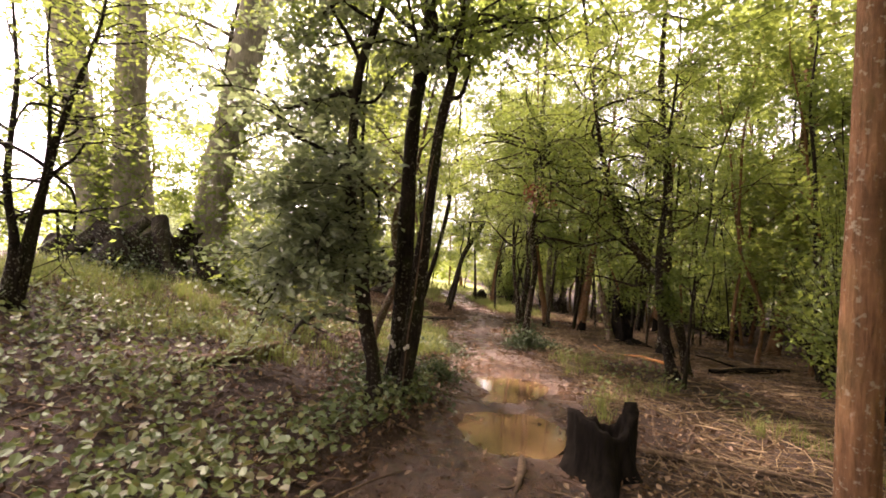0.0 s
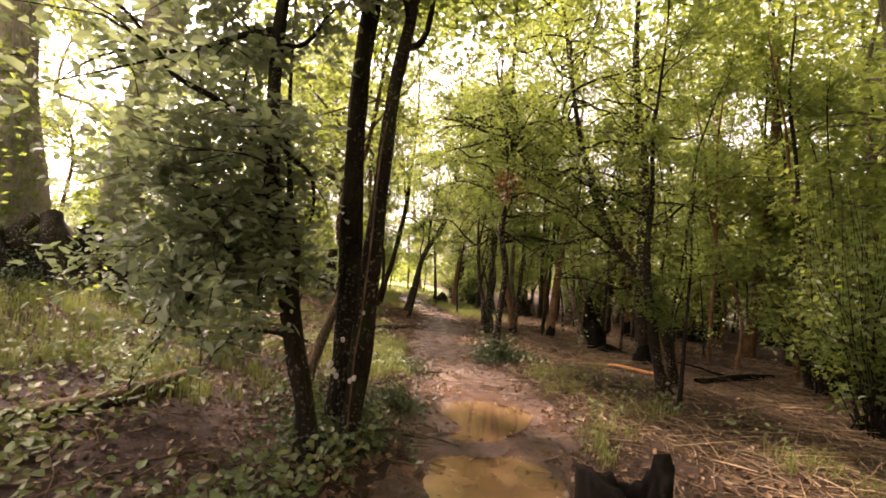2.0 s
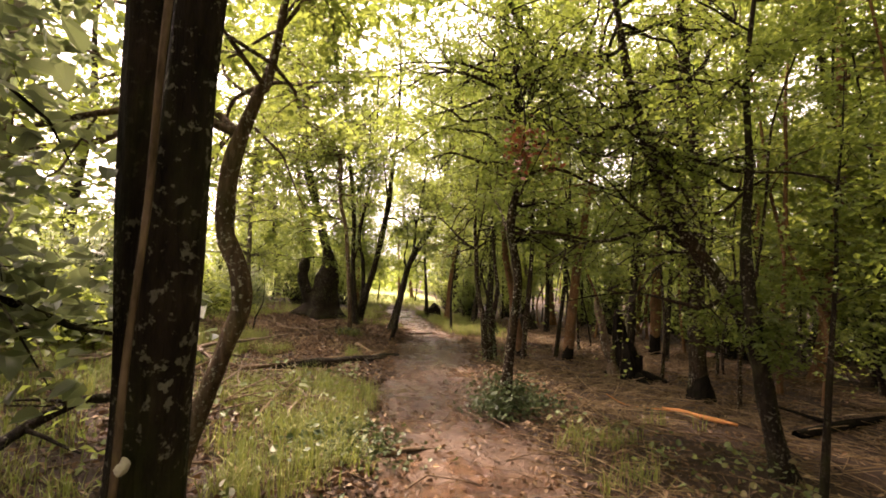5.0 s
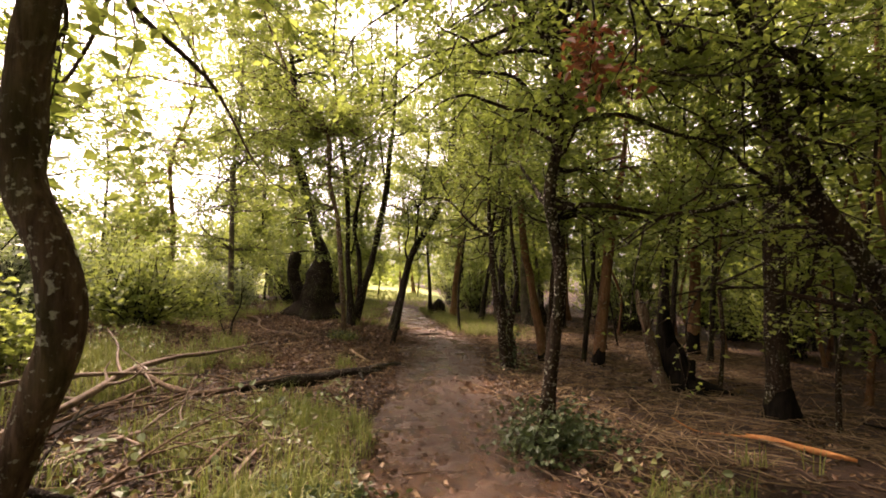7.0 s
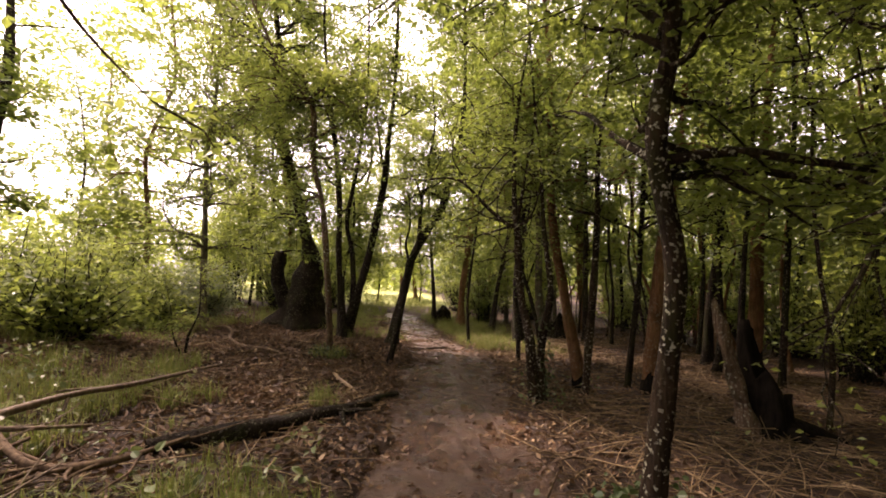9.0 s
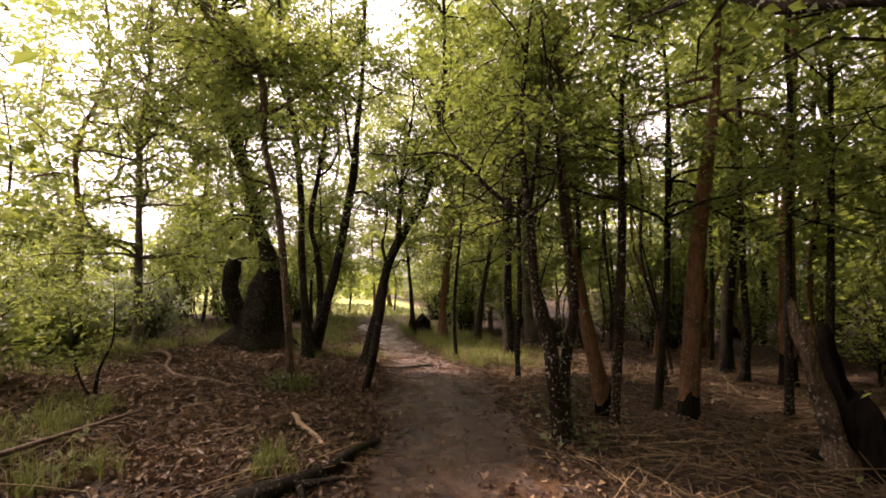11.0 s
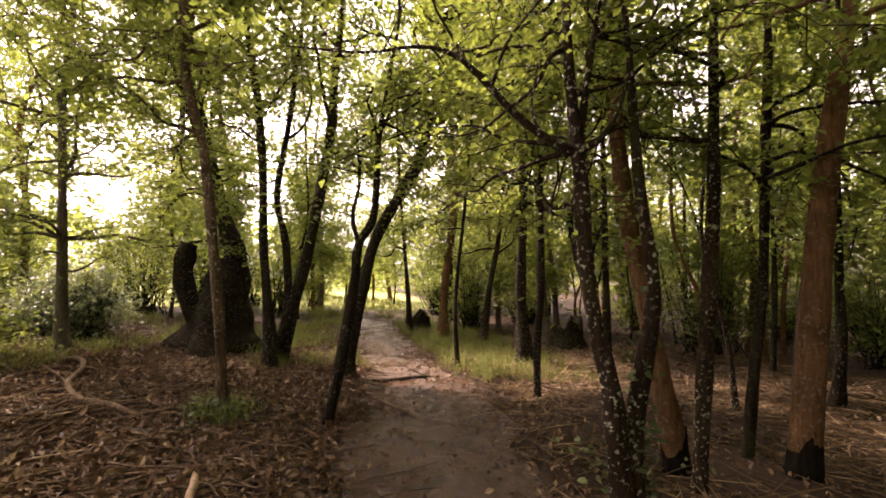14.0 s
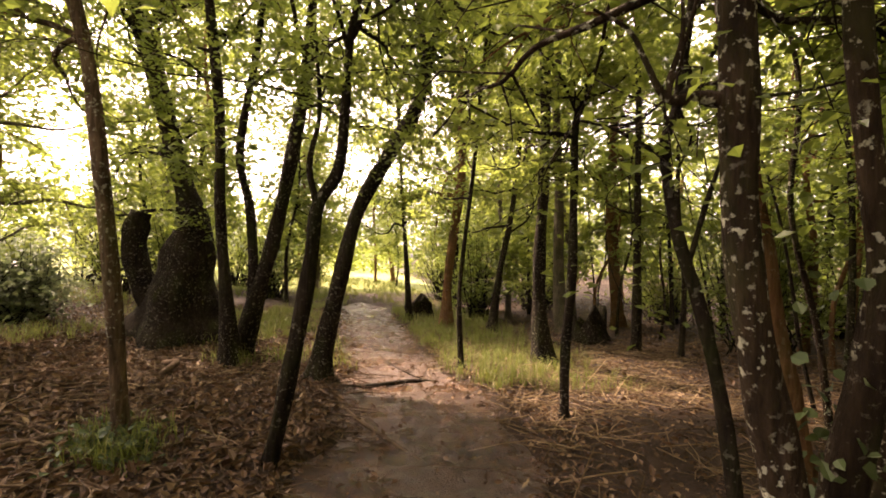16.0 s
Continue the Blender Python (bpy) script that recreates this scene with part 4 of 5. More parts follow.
def thicket():
    """Thin bare poles that stand close in the wood."""
    r = np.random.default_rng(33)
    kinds = []
    for k in range(4):
        h = 5.5 + 0.5 * k
        bend = r.normal(0, 0.16, (6, 2)).cumsum(0)
        rad = 0.028 + 0.009 * k
        st = [[(bend[i, 0], 220 + bend[i, 1], h * i / 5, rad * (1 - 0.13 * i)) for i in range(6)]]
        kinds.append(tree("sapling", "thin crooked pole of a sapling in the thicket", st, (BARK_DARK, BARK_SPOTTED, BARK_ORANGE, BARK_DARK)[k], LEAF_GREEN,
                          [dict(zmin=2.2, zmax=7, n=9, length=1.0, per=22, twigs=4, coarse=True, single=True, spread=0.14)], 300 + k, extend=1.0, size=0.10, sides=7, group="saplings of the thicket"))
    taken = [(o.location.x, o.location.y) for o in scene.objects if o.parent is None and o.type == "EMPTY" and o.location.y < 100]
    made, first = 0, set()
    while made < 78:
        x, y = 4.7 + 13 * r.random() ** 1.3, r.uniform(8.5, 27)
        if any((x - a) ** 2 + (y - b) ** 2 < 0.3 for a, b in taken) or (y < 13.6 and x < 5.6) or (y > 16.5 and x < 6.2):
            continue
        taken.append((x, y))
        k = int(r.integers(4))
        sc = r.uniform(0.8, 1.25)
        m = pose(x, y, float(top(x, y)) - 0.03, r.normal(0, 3.5), r.normal(0, 3.5), r.uniform(0, 360)) @ Matrix.Diagonal((sc, sc, sc, 1))
        if k in first:
            copy_thing(kinds[k], m)
        else:
            kinds[k].matrix_basis = m
            first.add(k)
        made += 1


thicket()


# ---- shrubs and far woods ----
def bush(name, label, x, y, radius, height, n, size, mat, seed):
    r = np.random.default_rng(seed)
    z = float(top(x, y))
    root = base(name, x, y, z, label, "bush")
    tubes, spots = Tubes(), []
    for _ in range(n):
        az, el = r.uniform(0, 2 * np.pi), r.uniform(0.25, 1.45)
        L = r.uniform(0.6, 1.1)
        end = np.array([x + np.cos(az) * np.cos(el) * radius * L, y + np.sin(az) * np.cos(el) * radius * L, z + np.sin(el) * height * L])
        s = np.array([x + r.normal(0, 0.12 * radius), y + r.normal(0, 0.12 * radius), z - 0.05])
        mid = (s + end) / 2 + r.normal(0, 0.1, 3) + [0, 0, 0.2 * height * (1 - np.sin(el))]
        tubes.add([[*s, 0.016], [*mid, 0.010], [*end, 0.003]], 4, 1)
        k = 46
        u = r.uniform(0.25, 1.05, k)[:, None]
        spots.append(np.where(u < 0.5, s + (mid - s) * u * 2, mid + (end - mid) * (u * 2 - 1)) + r.normal(0, 0.13, (k, 3)))
    piece("stem", tubes.mesh(name + "_stems", BARK_DARK), root, kind="stuff")
    piece("foliage", leaves(name + "_foliage", np.vstack(spots), size, mat, r, 0.7), root, kind="stuff")


for i, (x, y, rad, h) in enumerate([(-3.6, 14.2, 1.3, 1.3), (-4.6, 12.4, 1.4, 1.5), (-5.6, 16.0, 1.7, 1.7), (-3.9, 17.2, 1.0, 1.2), (-7.5, 13.5, 1.6, 1.6), (-6.4, 19.5, 1.8, 1.7), (-3.4, 10.2, 0.9, 0.9), (-4.3, 20.3, 1.3, 1.3), (-8.5, 17, 1.8, 1.9), (-5.2, 14.0, 1.3, 1.8), (-3.7, 19.9, 0.9, 1.3), (-7.0, 22.5, 1.8, 1.9)]):
    bush("bramble_bush", "tangled green bramble bush at the edge of the meadow", x, y, rad, h, 90, 0.09, (LEAF_LIGHT, LEAF_GREY_GLARE, LEAF_LIGHT)[i % 3], 200 + i)
for i, (x, y, rad, h) in enumerate([(6.2, 6.2, 1.3, 3.2), (7.6, 8.2, 1.5, 3.6), (5.6, 4.0, 1.0, 3.2), (8.8, 5.2, 1.7, 3.8), (9.6, 10.5, 1.7, 3.2), (9.5, 14.5, 1.6, 3.0), (8.5, 19.0, 1.8, 3.0), (11.5, 8.0, 2.0, 4.0), (4.6, 24.0, 1.2, 2.6), (7.0, 26.0, 1.8, 3.2), (10.5, 17.0, 1.7, 2.4), (12.5, 13.5, 1.8, 2.6), (12.0, 20.5, 1.9, 2.6), (9.5, 23.0, 1.8, 2.4), (14.5, 17.0, 2.0, 2.8), (13.5, 25.0, 2.0, 2.8), (11.5, 11.0, 1.6, 2.4), (15.5, 10.0, 2.0, 3.0), (15.5, 21.5, 2.0, 2.8)]):
    bush("hazel_bush", "tall loose green hazel bush under the trees", x, y, rad, h, 80, 0.095, (LEAF_GREEN, LEAF_LIGHT)[i % 2], 230 + i)


for i, (x, y, rad, h) in enumerate([(-2.6, 23.2, 1.5, 3.0), (-4.6, 25.0, 1.8, 3.4), (-1.2, 26.6, 1.5, 3.2), (-6.5, 27.5, 2.0, 3.4), (-3.0, 30.0, 2.0, 3.6), (-8.8, 23.5, 1.9, 3.0), (-0.6, 31.5, 1.4, 3.0), (-10.5, 29.0, 2.2, 3.6), (4.6, 29.5, 1.6, 3.4), (5.8, 33.0, 2.0, 3.6)]):
    bush("hazel_bush", "sunlit yellow-green hazel bush at the meadow edge", x, y, rad, h, 60, 0.10, LEAF_LIGHT, 260 + i)


def far_woods():
    r = np.random.default_rng(5)
    P = []
    for a in np.arange(-200, 75, 1.5):
        az = radians(a + r.normal(0, 0.7))
        x0, y0 = np.sin(-az), np.cos(az)
        # Behind, unseen, and at right the ring is nearer and denser to block light.
        right = x0 > 0.1 or y0 < -0.2
        for _ in range(3):
            ahead = x0 > 0.1 and y0 > 0.55
            d = r.uniform(27, 40) if right and not ahead else r.uniform(46, 62)
            x, y = x0 * d, y0 * d + 8
            h = (12 if ahead else 15 if right else (6.5 if abs(a + 2) > 4 else 3.5)) * r.uniform(0.7, 1.1)
            k = 150 if right else 90
            P.append(np.stack([x + r.normal(0, 1.5, k), y + r.normal(0, 1.5, k), land(x, y) + h * r.beta(1.2, 1.2, k)], 1))
    me = leaves("far_woods", np.vstack(P), 0.55, LEAF_LIGHT, r, 0.9)
    tagged(new("far_woods", me), "distant green edge of woods and hedge, with an unseen added ring behind", "woods", kind="stuff")


far_woods()


# ---- stumps and burnt wood ----
def hollow_stump(name, label, x, y, radius, heights, material, seed, lean=(0, 0), flare=0.8):
    """A broken hollow stump: outer and inner wall, and a ragged rim whose heights go round it."""
    r = np.random.default_rng(seed)
    n, m = 40, 14
    ang = np.arange(n) * 2 * np.pi / n
    rim = np.interp(np.arange(n) / n * len(heights), np.arange(len(heights) + 1), [*heights, heights[0]]) + r.normal(0, 0.012, n)
    z0 = float(top(x, y)) - 0.05
    rows = []
    for k in range(m):
        u = k / (m - 1)
        z = rim * u
        wob = 1 + 0.10 * np.sin(3 * ang + 1.2) + 0.07 * np.sin(7 * ang + 3 * u) + r.normal(0, 0.012, n)
        rad = radius * wob * (1 + flare * np.exp(-z / 0.11) * (1 + 0.7 * np.cos(5 * ang + seed)) / 1.7)
        rows.append(np.stack([x + lean[0] * z + rad * np.cos(ang), y + lean[1] * z + rad * np.sin(ang), z0 + z], 1))
    for k in range(5):
        u = 1 - k / 4
        z = rim * (0.45 + 0.55 * u) - 0.004
        rad = radius * 0.72 * (1 + r.normal(0, 0.04, n)) * (0.75 + 0.25 * u)
        rows.append(np.stack([x + lean[0] * z + rad * np.cos(ang), y + lean[1] * z + rad * np.sin(ang), z0 + z], 1))
    v = np.vstack(rows + [np.array([[x, y, z0 + min(heights) * 0.4]])])
    M = len(rows)
    i, j = np.meshgrid(np.arange(M - 1), np.arange(n), indexing="ij")
    a, b = i * n + j, i * n + (j + 1) % n
    f = np.stack([a, b, b + n, a + n], -1).reshape(-1, 4)
    me = mesh_from(name, v, f, material)
    return tagged(new(name, me), label, "tree stump")


hollow_stump("tree_stump", "black burnt hollow tree stump with a ragged rim", 1.54, 3.83, 0.25, [0.62, 0.42, 0.40, 0.44, 0.52, 0.54, 0.52, 0.46, 0.40, 0.50], CHAR, 3)


def coppice_stool(x, y):
    """Rooty foot of the old coppice: a broken body, thick roots over the bank, knots and ivy."""
    r = np.random.default_rng(8)
    stool = hollow_stump("coppice_stool", "dark rooty ivy-grown stool of an old coppice on the bank", x, y, 1.0, [1.0, 0.55, 1.15, 0.6, 1.3, 1.0, 0.75, 0.5, 0.95, 0.55, 0.85, 0.7], BARK_DARK, 11, (0, 0), 0.35)
    for k in range(17):
        az = 0.37 * k + r.normal(0, 0.12)
        L, h = r.uniform(0.7, 1.5), r.uniform(0.5, 1.15)
        rows = []
        for u, up, w in ((0.35, h, 1.25), (0.6, h * 0.62, 1.0), (0.85, h * 0.25, 0.85), (1.15, 0.05, 0.6), (1.5, -0.02, 0.25)):
            a = az + r.normal(0, 0.10)
            px, py = x + math.cos(a) * (0.5 + L * u * 0.8), y + math.sin(a) * (0.4 + L * u * 0.7)
            rows.append((px, py, float(top(px, py)) + up, r.uniform(0.09, 0.15) * w))
        t = Tubes()
        t.add(rows, 9, 4, 0.25)
        piece("root", t.mesh("coppice_root", BARK_DARK), stool)
    for px, py, h, rad in ((x - 1.75, y - 0.2, 0.45, 0.33), (x + 1.2, y - 0.3, 0.4, 0.22), (x - 0.2, y - 0.95, 0.75, 0.3)):
        t = Tubes()
        z = float(top(px, py))
        t.add([(px, py, z - 0.1, rad * 1.2), (px + 0.05, py, z + h * 0.5, rad), (px - 0.03, py, z + h * 0.9, rad * 0.7), (px, py, z + h * 1.1, rad * 0.2)], 12, 4, 0.3)
        piece("knot", t.mesh("coppice_knot", BARK_DARK), stool)
    P = []
    for px, py, lean in ((-6.75, 10.1, -0.30), (-6.2, 10.0, -0.09), (-4.6, 10.0, 0.14)):
        h = r.beta(1.0, 1.6, 1700) * 4.2
        a = r.uniform(0, 2 * np.pi, 1700)
        q = 0.46 * np.exp(-h / 6) + np.abs(r.normal(0, 0.09, 1700))
        P.append(np.stack([px + lean * h + q * np.cos(a), py + q * np.sin(a), 1.3 + h], 1))
    piece("ivy", leaves("coppice_ivy", np.vstack(P), 0.085, LEAF_GREEN, r, 0.9, 0.85, 0.5, True), stool, "green ivy climbing the haze-pale stems", kind="stuff")


coppice_stool(-5.6, 10.0)


def forked_stump(x, y):
    """A tall burnt shell with a torn prong that leans away and charred roots."""
    z = float(top(x, y))
    stump = hollow_stump("tree_stump", "tall black burnt hollow stump with a torn prong", x + 0.1, y, 0.25, [0.42, 0.62, 0.85, 1.22, 1.34, 1.0, 0.66, 0.8, 0.5, 0.36, 0.55], CHAR, 5, (0.03, 0), 1.0)
    t = Tubes()
    t.add([(x - 0.14, y - 0.06, z - 0.04, 0.15), (x - 0.24, y - 0.05, z + 0.35, 0.10), (x - 0.36, y - 0.03, z + 0.8, 0.075), (x - 0.47, y - 0.02, z + 1.2, 0.06), (x - 0.52, y, z + 1.42, 0.035), (x - 0.53, y, z + 1.52, 0.008)], 12, 5, 0.28)
    piece("splintered_prong", t.mesh("splintered_prong", BARK_PALE), stump, "torn brown prong of bare wood")
    for az, L, rad in ((-0.5, 0.75, 0.11), (-1.3, 0.55, 0.09), (2.9, 0.5, 0.09), (0.5, 0.5, 0.08)):
        d = np.array([math.cos(az), math.sin(az)])
        t = Tubes()
        t.add([(x + 0.1 + d[0] * L * k, y + d[1] * L * k, float(top(x + 0.1 + d[0] * L * k, y + d[1] * L * k)) + h, rad * w) for k, h, w in ((0.1, 0.16, 1.2), (0.4, 0.10, 1.0), (0.75, 0.04, 0.7), (1.0, -0.01, 0.3))], 9, 4, 0.25)
        piece("root", t.mesh("charred_root", CHAR), stump)


forked_stump(5.05, 11.9)
hollow_stump("tree_stump", "low mossy broken stump in dry stalks", 6.0, 20.6, 0.36, [0.75, 0.3, 0.5, 0.25, 0.6, 0.35, 0.8, 0.4], BARK_DARK, 6)
hollow_stump("tree_stump", "dark mossy stump beside the path", 2.9, 23.6, 0.32, [0.4, 0.65, 0.3, 0.55, 0.35, 0.6], BARK_DARK, 8)


# ---- logs and fallen branches ----
def lying(name, label, pts, material, category="fallen branch", side=0, seed=0, sides=8, gnarl=0.12):
    """A fallen branch: rows of x, y, height above the soil, radius; with broken side shoots as parts."""
    r = np.random.default_rng(seed)
    pts = [(x, y, float(top(x, y)) + h, rad) for x, y, h, rad in pts]
    t = Tubes()
    c = t.add(pts, sides, 5, gnarl)
    thing = tagged(new(name, t.mesh(name, material)), label, category)
    for _ in range(side):
        o = c[r.integers(len(c) // 5, len(c) - 1)]
        az = r.uniform(0, 2 * np.pi)
        L = r.uniform(0.3, 1.0)
        p, d = o[:3], np.array([np.cos(az), np.sin(az), r.uniform(-0.05, 0.22)])
        rows = [[*p, o[3] * 0.55]]
        for k in range(3):
            d = d + r.normal(0, 0.2, 3)
            p = p + d / np.linalg.norm(d) * L / 3
            p[2] = max(p[2], float(top(p[0], p[1])) + 0.01)
            rows.append([*p, o[3] * (0.42 - 0.12 * k)])
        t = Tubes()
        t.add(rows, 5, 3)
        piece("side_shoot", t.mesh(name + "_shoot", material), thing)
    return thing


lying("log", "dark mossy log curving along the path edge", [(-0.95, 10.75, 0.04, 0.055), (-0.55, 11.0, 0.06, 0.075), (-0.2, 11.35, 0.06, 0.08), (0.14, 11.75, 0.06, 0.07), (0.5, 12.05, 0.05, 0.06), (0.75, 12.55, 0.04, 0.045), (0.98, 12.95, 0.02, 0.025)], BARK_DARK, "log", 3, 1, 12)
lying("log", "short rotten brown log in the undergrowth", [(-2.35, 4.7, 0.05, 0.05), (-2.0, 5.25, 0.07, 0.06), (-1.75, 6.05, 0.10, 0.055)], DEADWOOD, "log", 1, 2, 12)
lying("fallen_branch", "dead bare branch lying behind the twin tree", [(-1.75, 6.4, 0.02, 0.03), (-1.75, 7.0, 0.22, 0.035), (-1.6, 7.5, 0.34, 0.033), (-1.3, 7.7, 0.34, 0.03), (-0.85, 7.7, 0.25, 0.02)], BARK_DARK, "fallen branch", 7, 3)
for i, pts in enumerate([
        [(-2.0, 8.5, 0.05, 0.022), (-1.89, 9.16, 0.12, 0.028), (-1.87, 9.66, 0.14, 0.03), (-1.92, 10.49, 0.16, 0.03), (-1.8, 11.3, 0.18, 0.026), (-1.6, 12.0, 0.16, 0.02), (-1.17, 13.3, 0.14, 0.01)],
        [(-1.88, 10.56, 0.16, 0.022), (-1.32, 10.12, 0.12, 0.024), (-0.92, 10.17, 0.12, 0.022), (-0.6, 10.6, 0.14, 0.012)],
        [(-1.7, 8.0, 0.03, 0.018), (-1.48, 8.6, 0.05, 0.02), (-1.2, 9.1, 0.08, 0.02), (-0.95, 9.33, 0.08, 0.016), (-0.5, 9.62, 0.08, 0.008)],
        [(-0.6, 8.2, 0.02, 0.012), (-0.56, 8.75, 0.05, 0.014), (-0.5, 9.1, 0.08, 0.012), (-0.38, 9.6, 0.12, 0.006)],
        [(-0.45, 8.2, 0.02, 0.012), (-0.35, 8.56, 0.04, 0.014), (-0.24, 9.0, 0.07, 0.012), (0.02, 9.2, 0.07, 0.006)],
        [(-2.1, 8.3, 0.04, 0.018), (-1.88, 9.1, 0.08, 0.018), (-1.7, 9.7, 0.10, 0.018), (-1.5, 10.4, 0.16, 0.012)],
        [(-2.9, 9.4, 0.04, 0.02), (-2.4, 9.8, 0.16, 0.02), (-1.9, 10.2, 0.2, 0.016), (-1.4, 10.9, 0.1, 0.01)],
        [(-0.9, 7.6, 0.03, 0.016), (-1.0, 8.2, 0.06, 0.016), (-0.9, 8.8, 0.08, 0.012), (-0.7, 9.3, 0.1, 0.006)]]):
    lying("fallen_branch", "bare forked branch in a heap of brushwood", [(x, y, h * 1.3, rad * 1.15) for x, y, h, rad in pts], (BRUSH, DEADWOOD)[i % 2], "fallen branch", 8, 20 + i, 6)
lying("fallen_branch", "pale grey curled branch on leaf litter", [(-2.9, 17.6, 0.04, 0.025), (-2.45, 17.35, 0.10, 0.032), (-2.15, 16.9, 0.10, 0.034), (-2.0, 16.3, 0.04, 0.034), (-1.6, 15.75, 0.04, 0.036), (-1.15, 15.4, 0.04, 0.03), (-0.7, 15.05, 0.03, 0.02)], DEADWOOD, "fallen branch", 2, 36)
lying("fallen_branch", "thin grey stick on leaf litter", [(-1.0, 15.0, 0.03, 0.016), (-0.4, 15.35, 0.05, 0.02), (0.1, 15.9, 0.04, 0.014)], DEADWOOD, "fallen branch", 2, 32)
lying("fallen_branch", "pale curled stick beside the path log", [(0.12, 13.75, 0.03, 0.018), (0.2, 13.45, 0.08, 0.026), (0.24, 13.25, 0.07, 0.026), (0.40, 13.0, 0.04, 0.024), (0.5, 12.7, 0.02, 0.016)], PALEWOOD, "fallen branch", 0, 33)
lying("fallen_branch", "curled grey branch on leaf litter", [(-0.75, 17.6, 0.04, 0.03), (-0.5, 17.3, 0.12, 0.035), (-0.55, 17.0, 0.05, 0.03)], DEADWOOD, "fallen branch", 1, 34)
lying("split_branch", "freshly split orange-brown branch on the wood floor", [(4.40, 9.65, 0.03, 0.02), (4.55, 9.5, 0.04, 0.034), (4.76, 9.3, 0.04, 0.034), (5.0, 9.02, 0.03, 0.018)], ORANGEWOOD, "fallen branch", 1, 35)
lying("log", "dark straight log lying on the wood floor", [(5.5, 8.7, 0.05, 0.05), (6.4, 8.97, 0.06, 0.06), (7.5, 9.3, 0.05, 0.05)], CHAR, "log", 1, 36, 10)
lying("root", "bare pale root across the muddy path", [(0.75, 3.35, -0.01, 0.02), (0.85, 3.6, 0.02, 0.03), (0.93, 3.95, 0.0, 0.022), (0.98, 4.15, -0.02, 0.012)], DEADWOOD, "root", 1, 37)
lying("fallen_branch", "long dry pole lying behind the stump", [(1.9, 4.3, 0.03, 0.025), (2.6, 4.1, 0.05, 0.025), (3.6, 3.9, 0.03, 0.015)], DEADWOOD, "fallen branch", 1, 38)
lying("root", "dark root crossing the path like a low step", [(1.35, 17.05, -0.01, 0.02), (1.65, 17.15, 0.015, 0.03), (2.05, 17.3, 0.015, 0.028), (2.45, 17.45, 0.0, 0.018)], BARK_DARK, "root", 2, 41)
lying("root", "pale worn root along the path edge", [(1.30, 16.4, 0.0, 0.012), (1.5, 15.9, 0.015, 0.018), (1.75, 15.45, 0.01, 0.016), (1.95, 15.1, -0.01, 0.01)], DEADWOOD, "root", 1, 42)
lying("root", "thin root on the muddy path", [(0.55, 7.75, -0.01, 0.012), (0.8, 7.9, 0.01, 0.018), (1.15, 8.0, 0.0, 0.012)], DEADWOOD, "root", 1, 36)


# ---- litter, brambles, grass and dry stalks on the ground ----
def strew(x0, x1, y0, y1, n, r, keep=None, margin=1.0):
    x, y = r.uniform(x0, x1, n), r.uniform(y0, y1, n)
    ok = np.abs(across(x, y)) > margin
    if keep is not None:
        ok &= keep(x, y) > r.random(n)
    x, y = x[ok], y[ok]
    return np.stack([x, y, top(x, y)], 1)


def patchy(seed, lo=0.45, hi=0.6, f=0.55):
    a, b = seed * 1.7, seed * 2.9
    return lambda x, y: smooth(0.5 + 0.28 * np.sin(f * 2.1 * x + a) * np.sin(f * 1.7 * y + b) + 0.22 * np.sin(f * 5.3 * x - b + 2 * np.sin(f * y)) * np.sin(f * 4.1 * y + a), lo, hi)


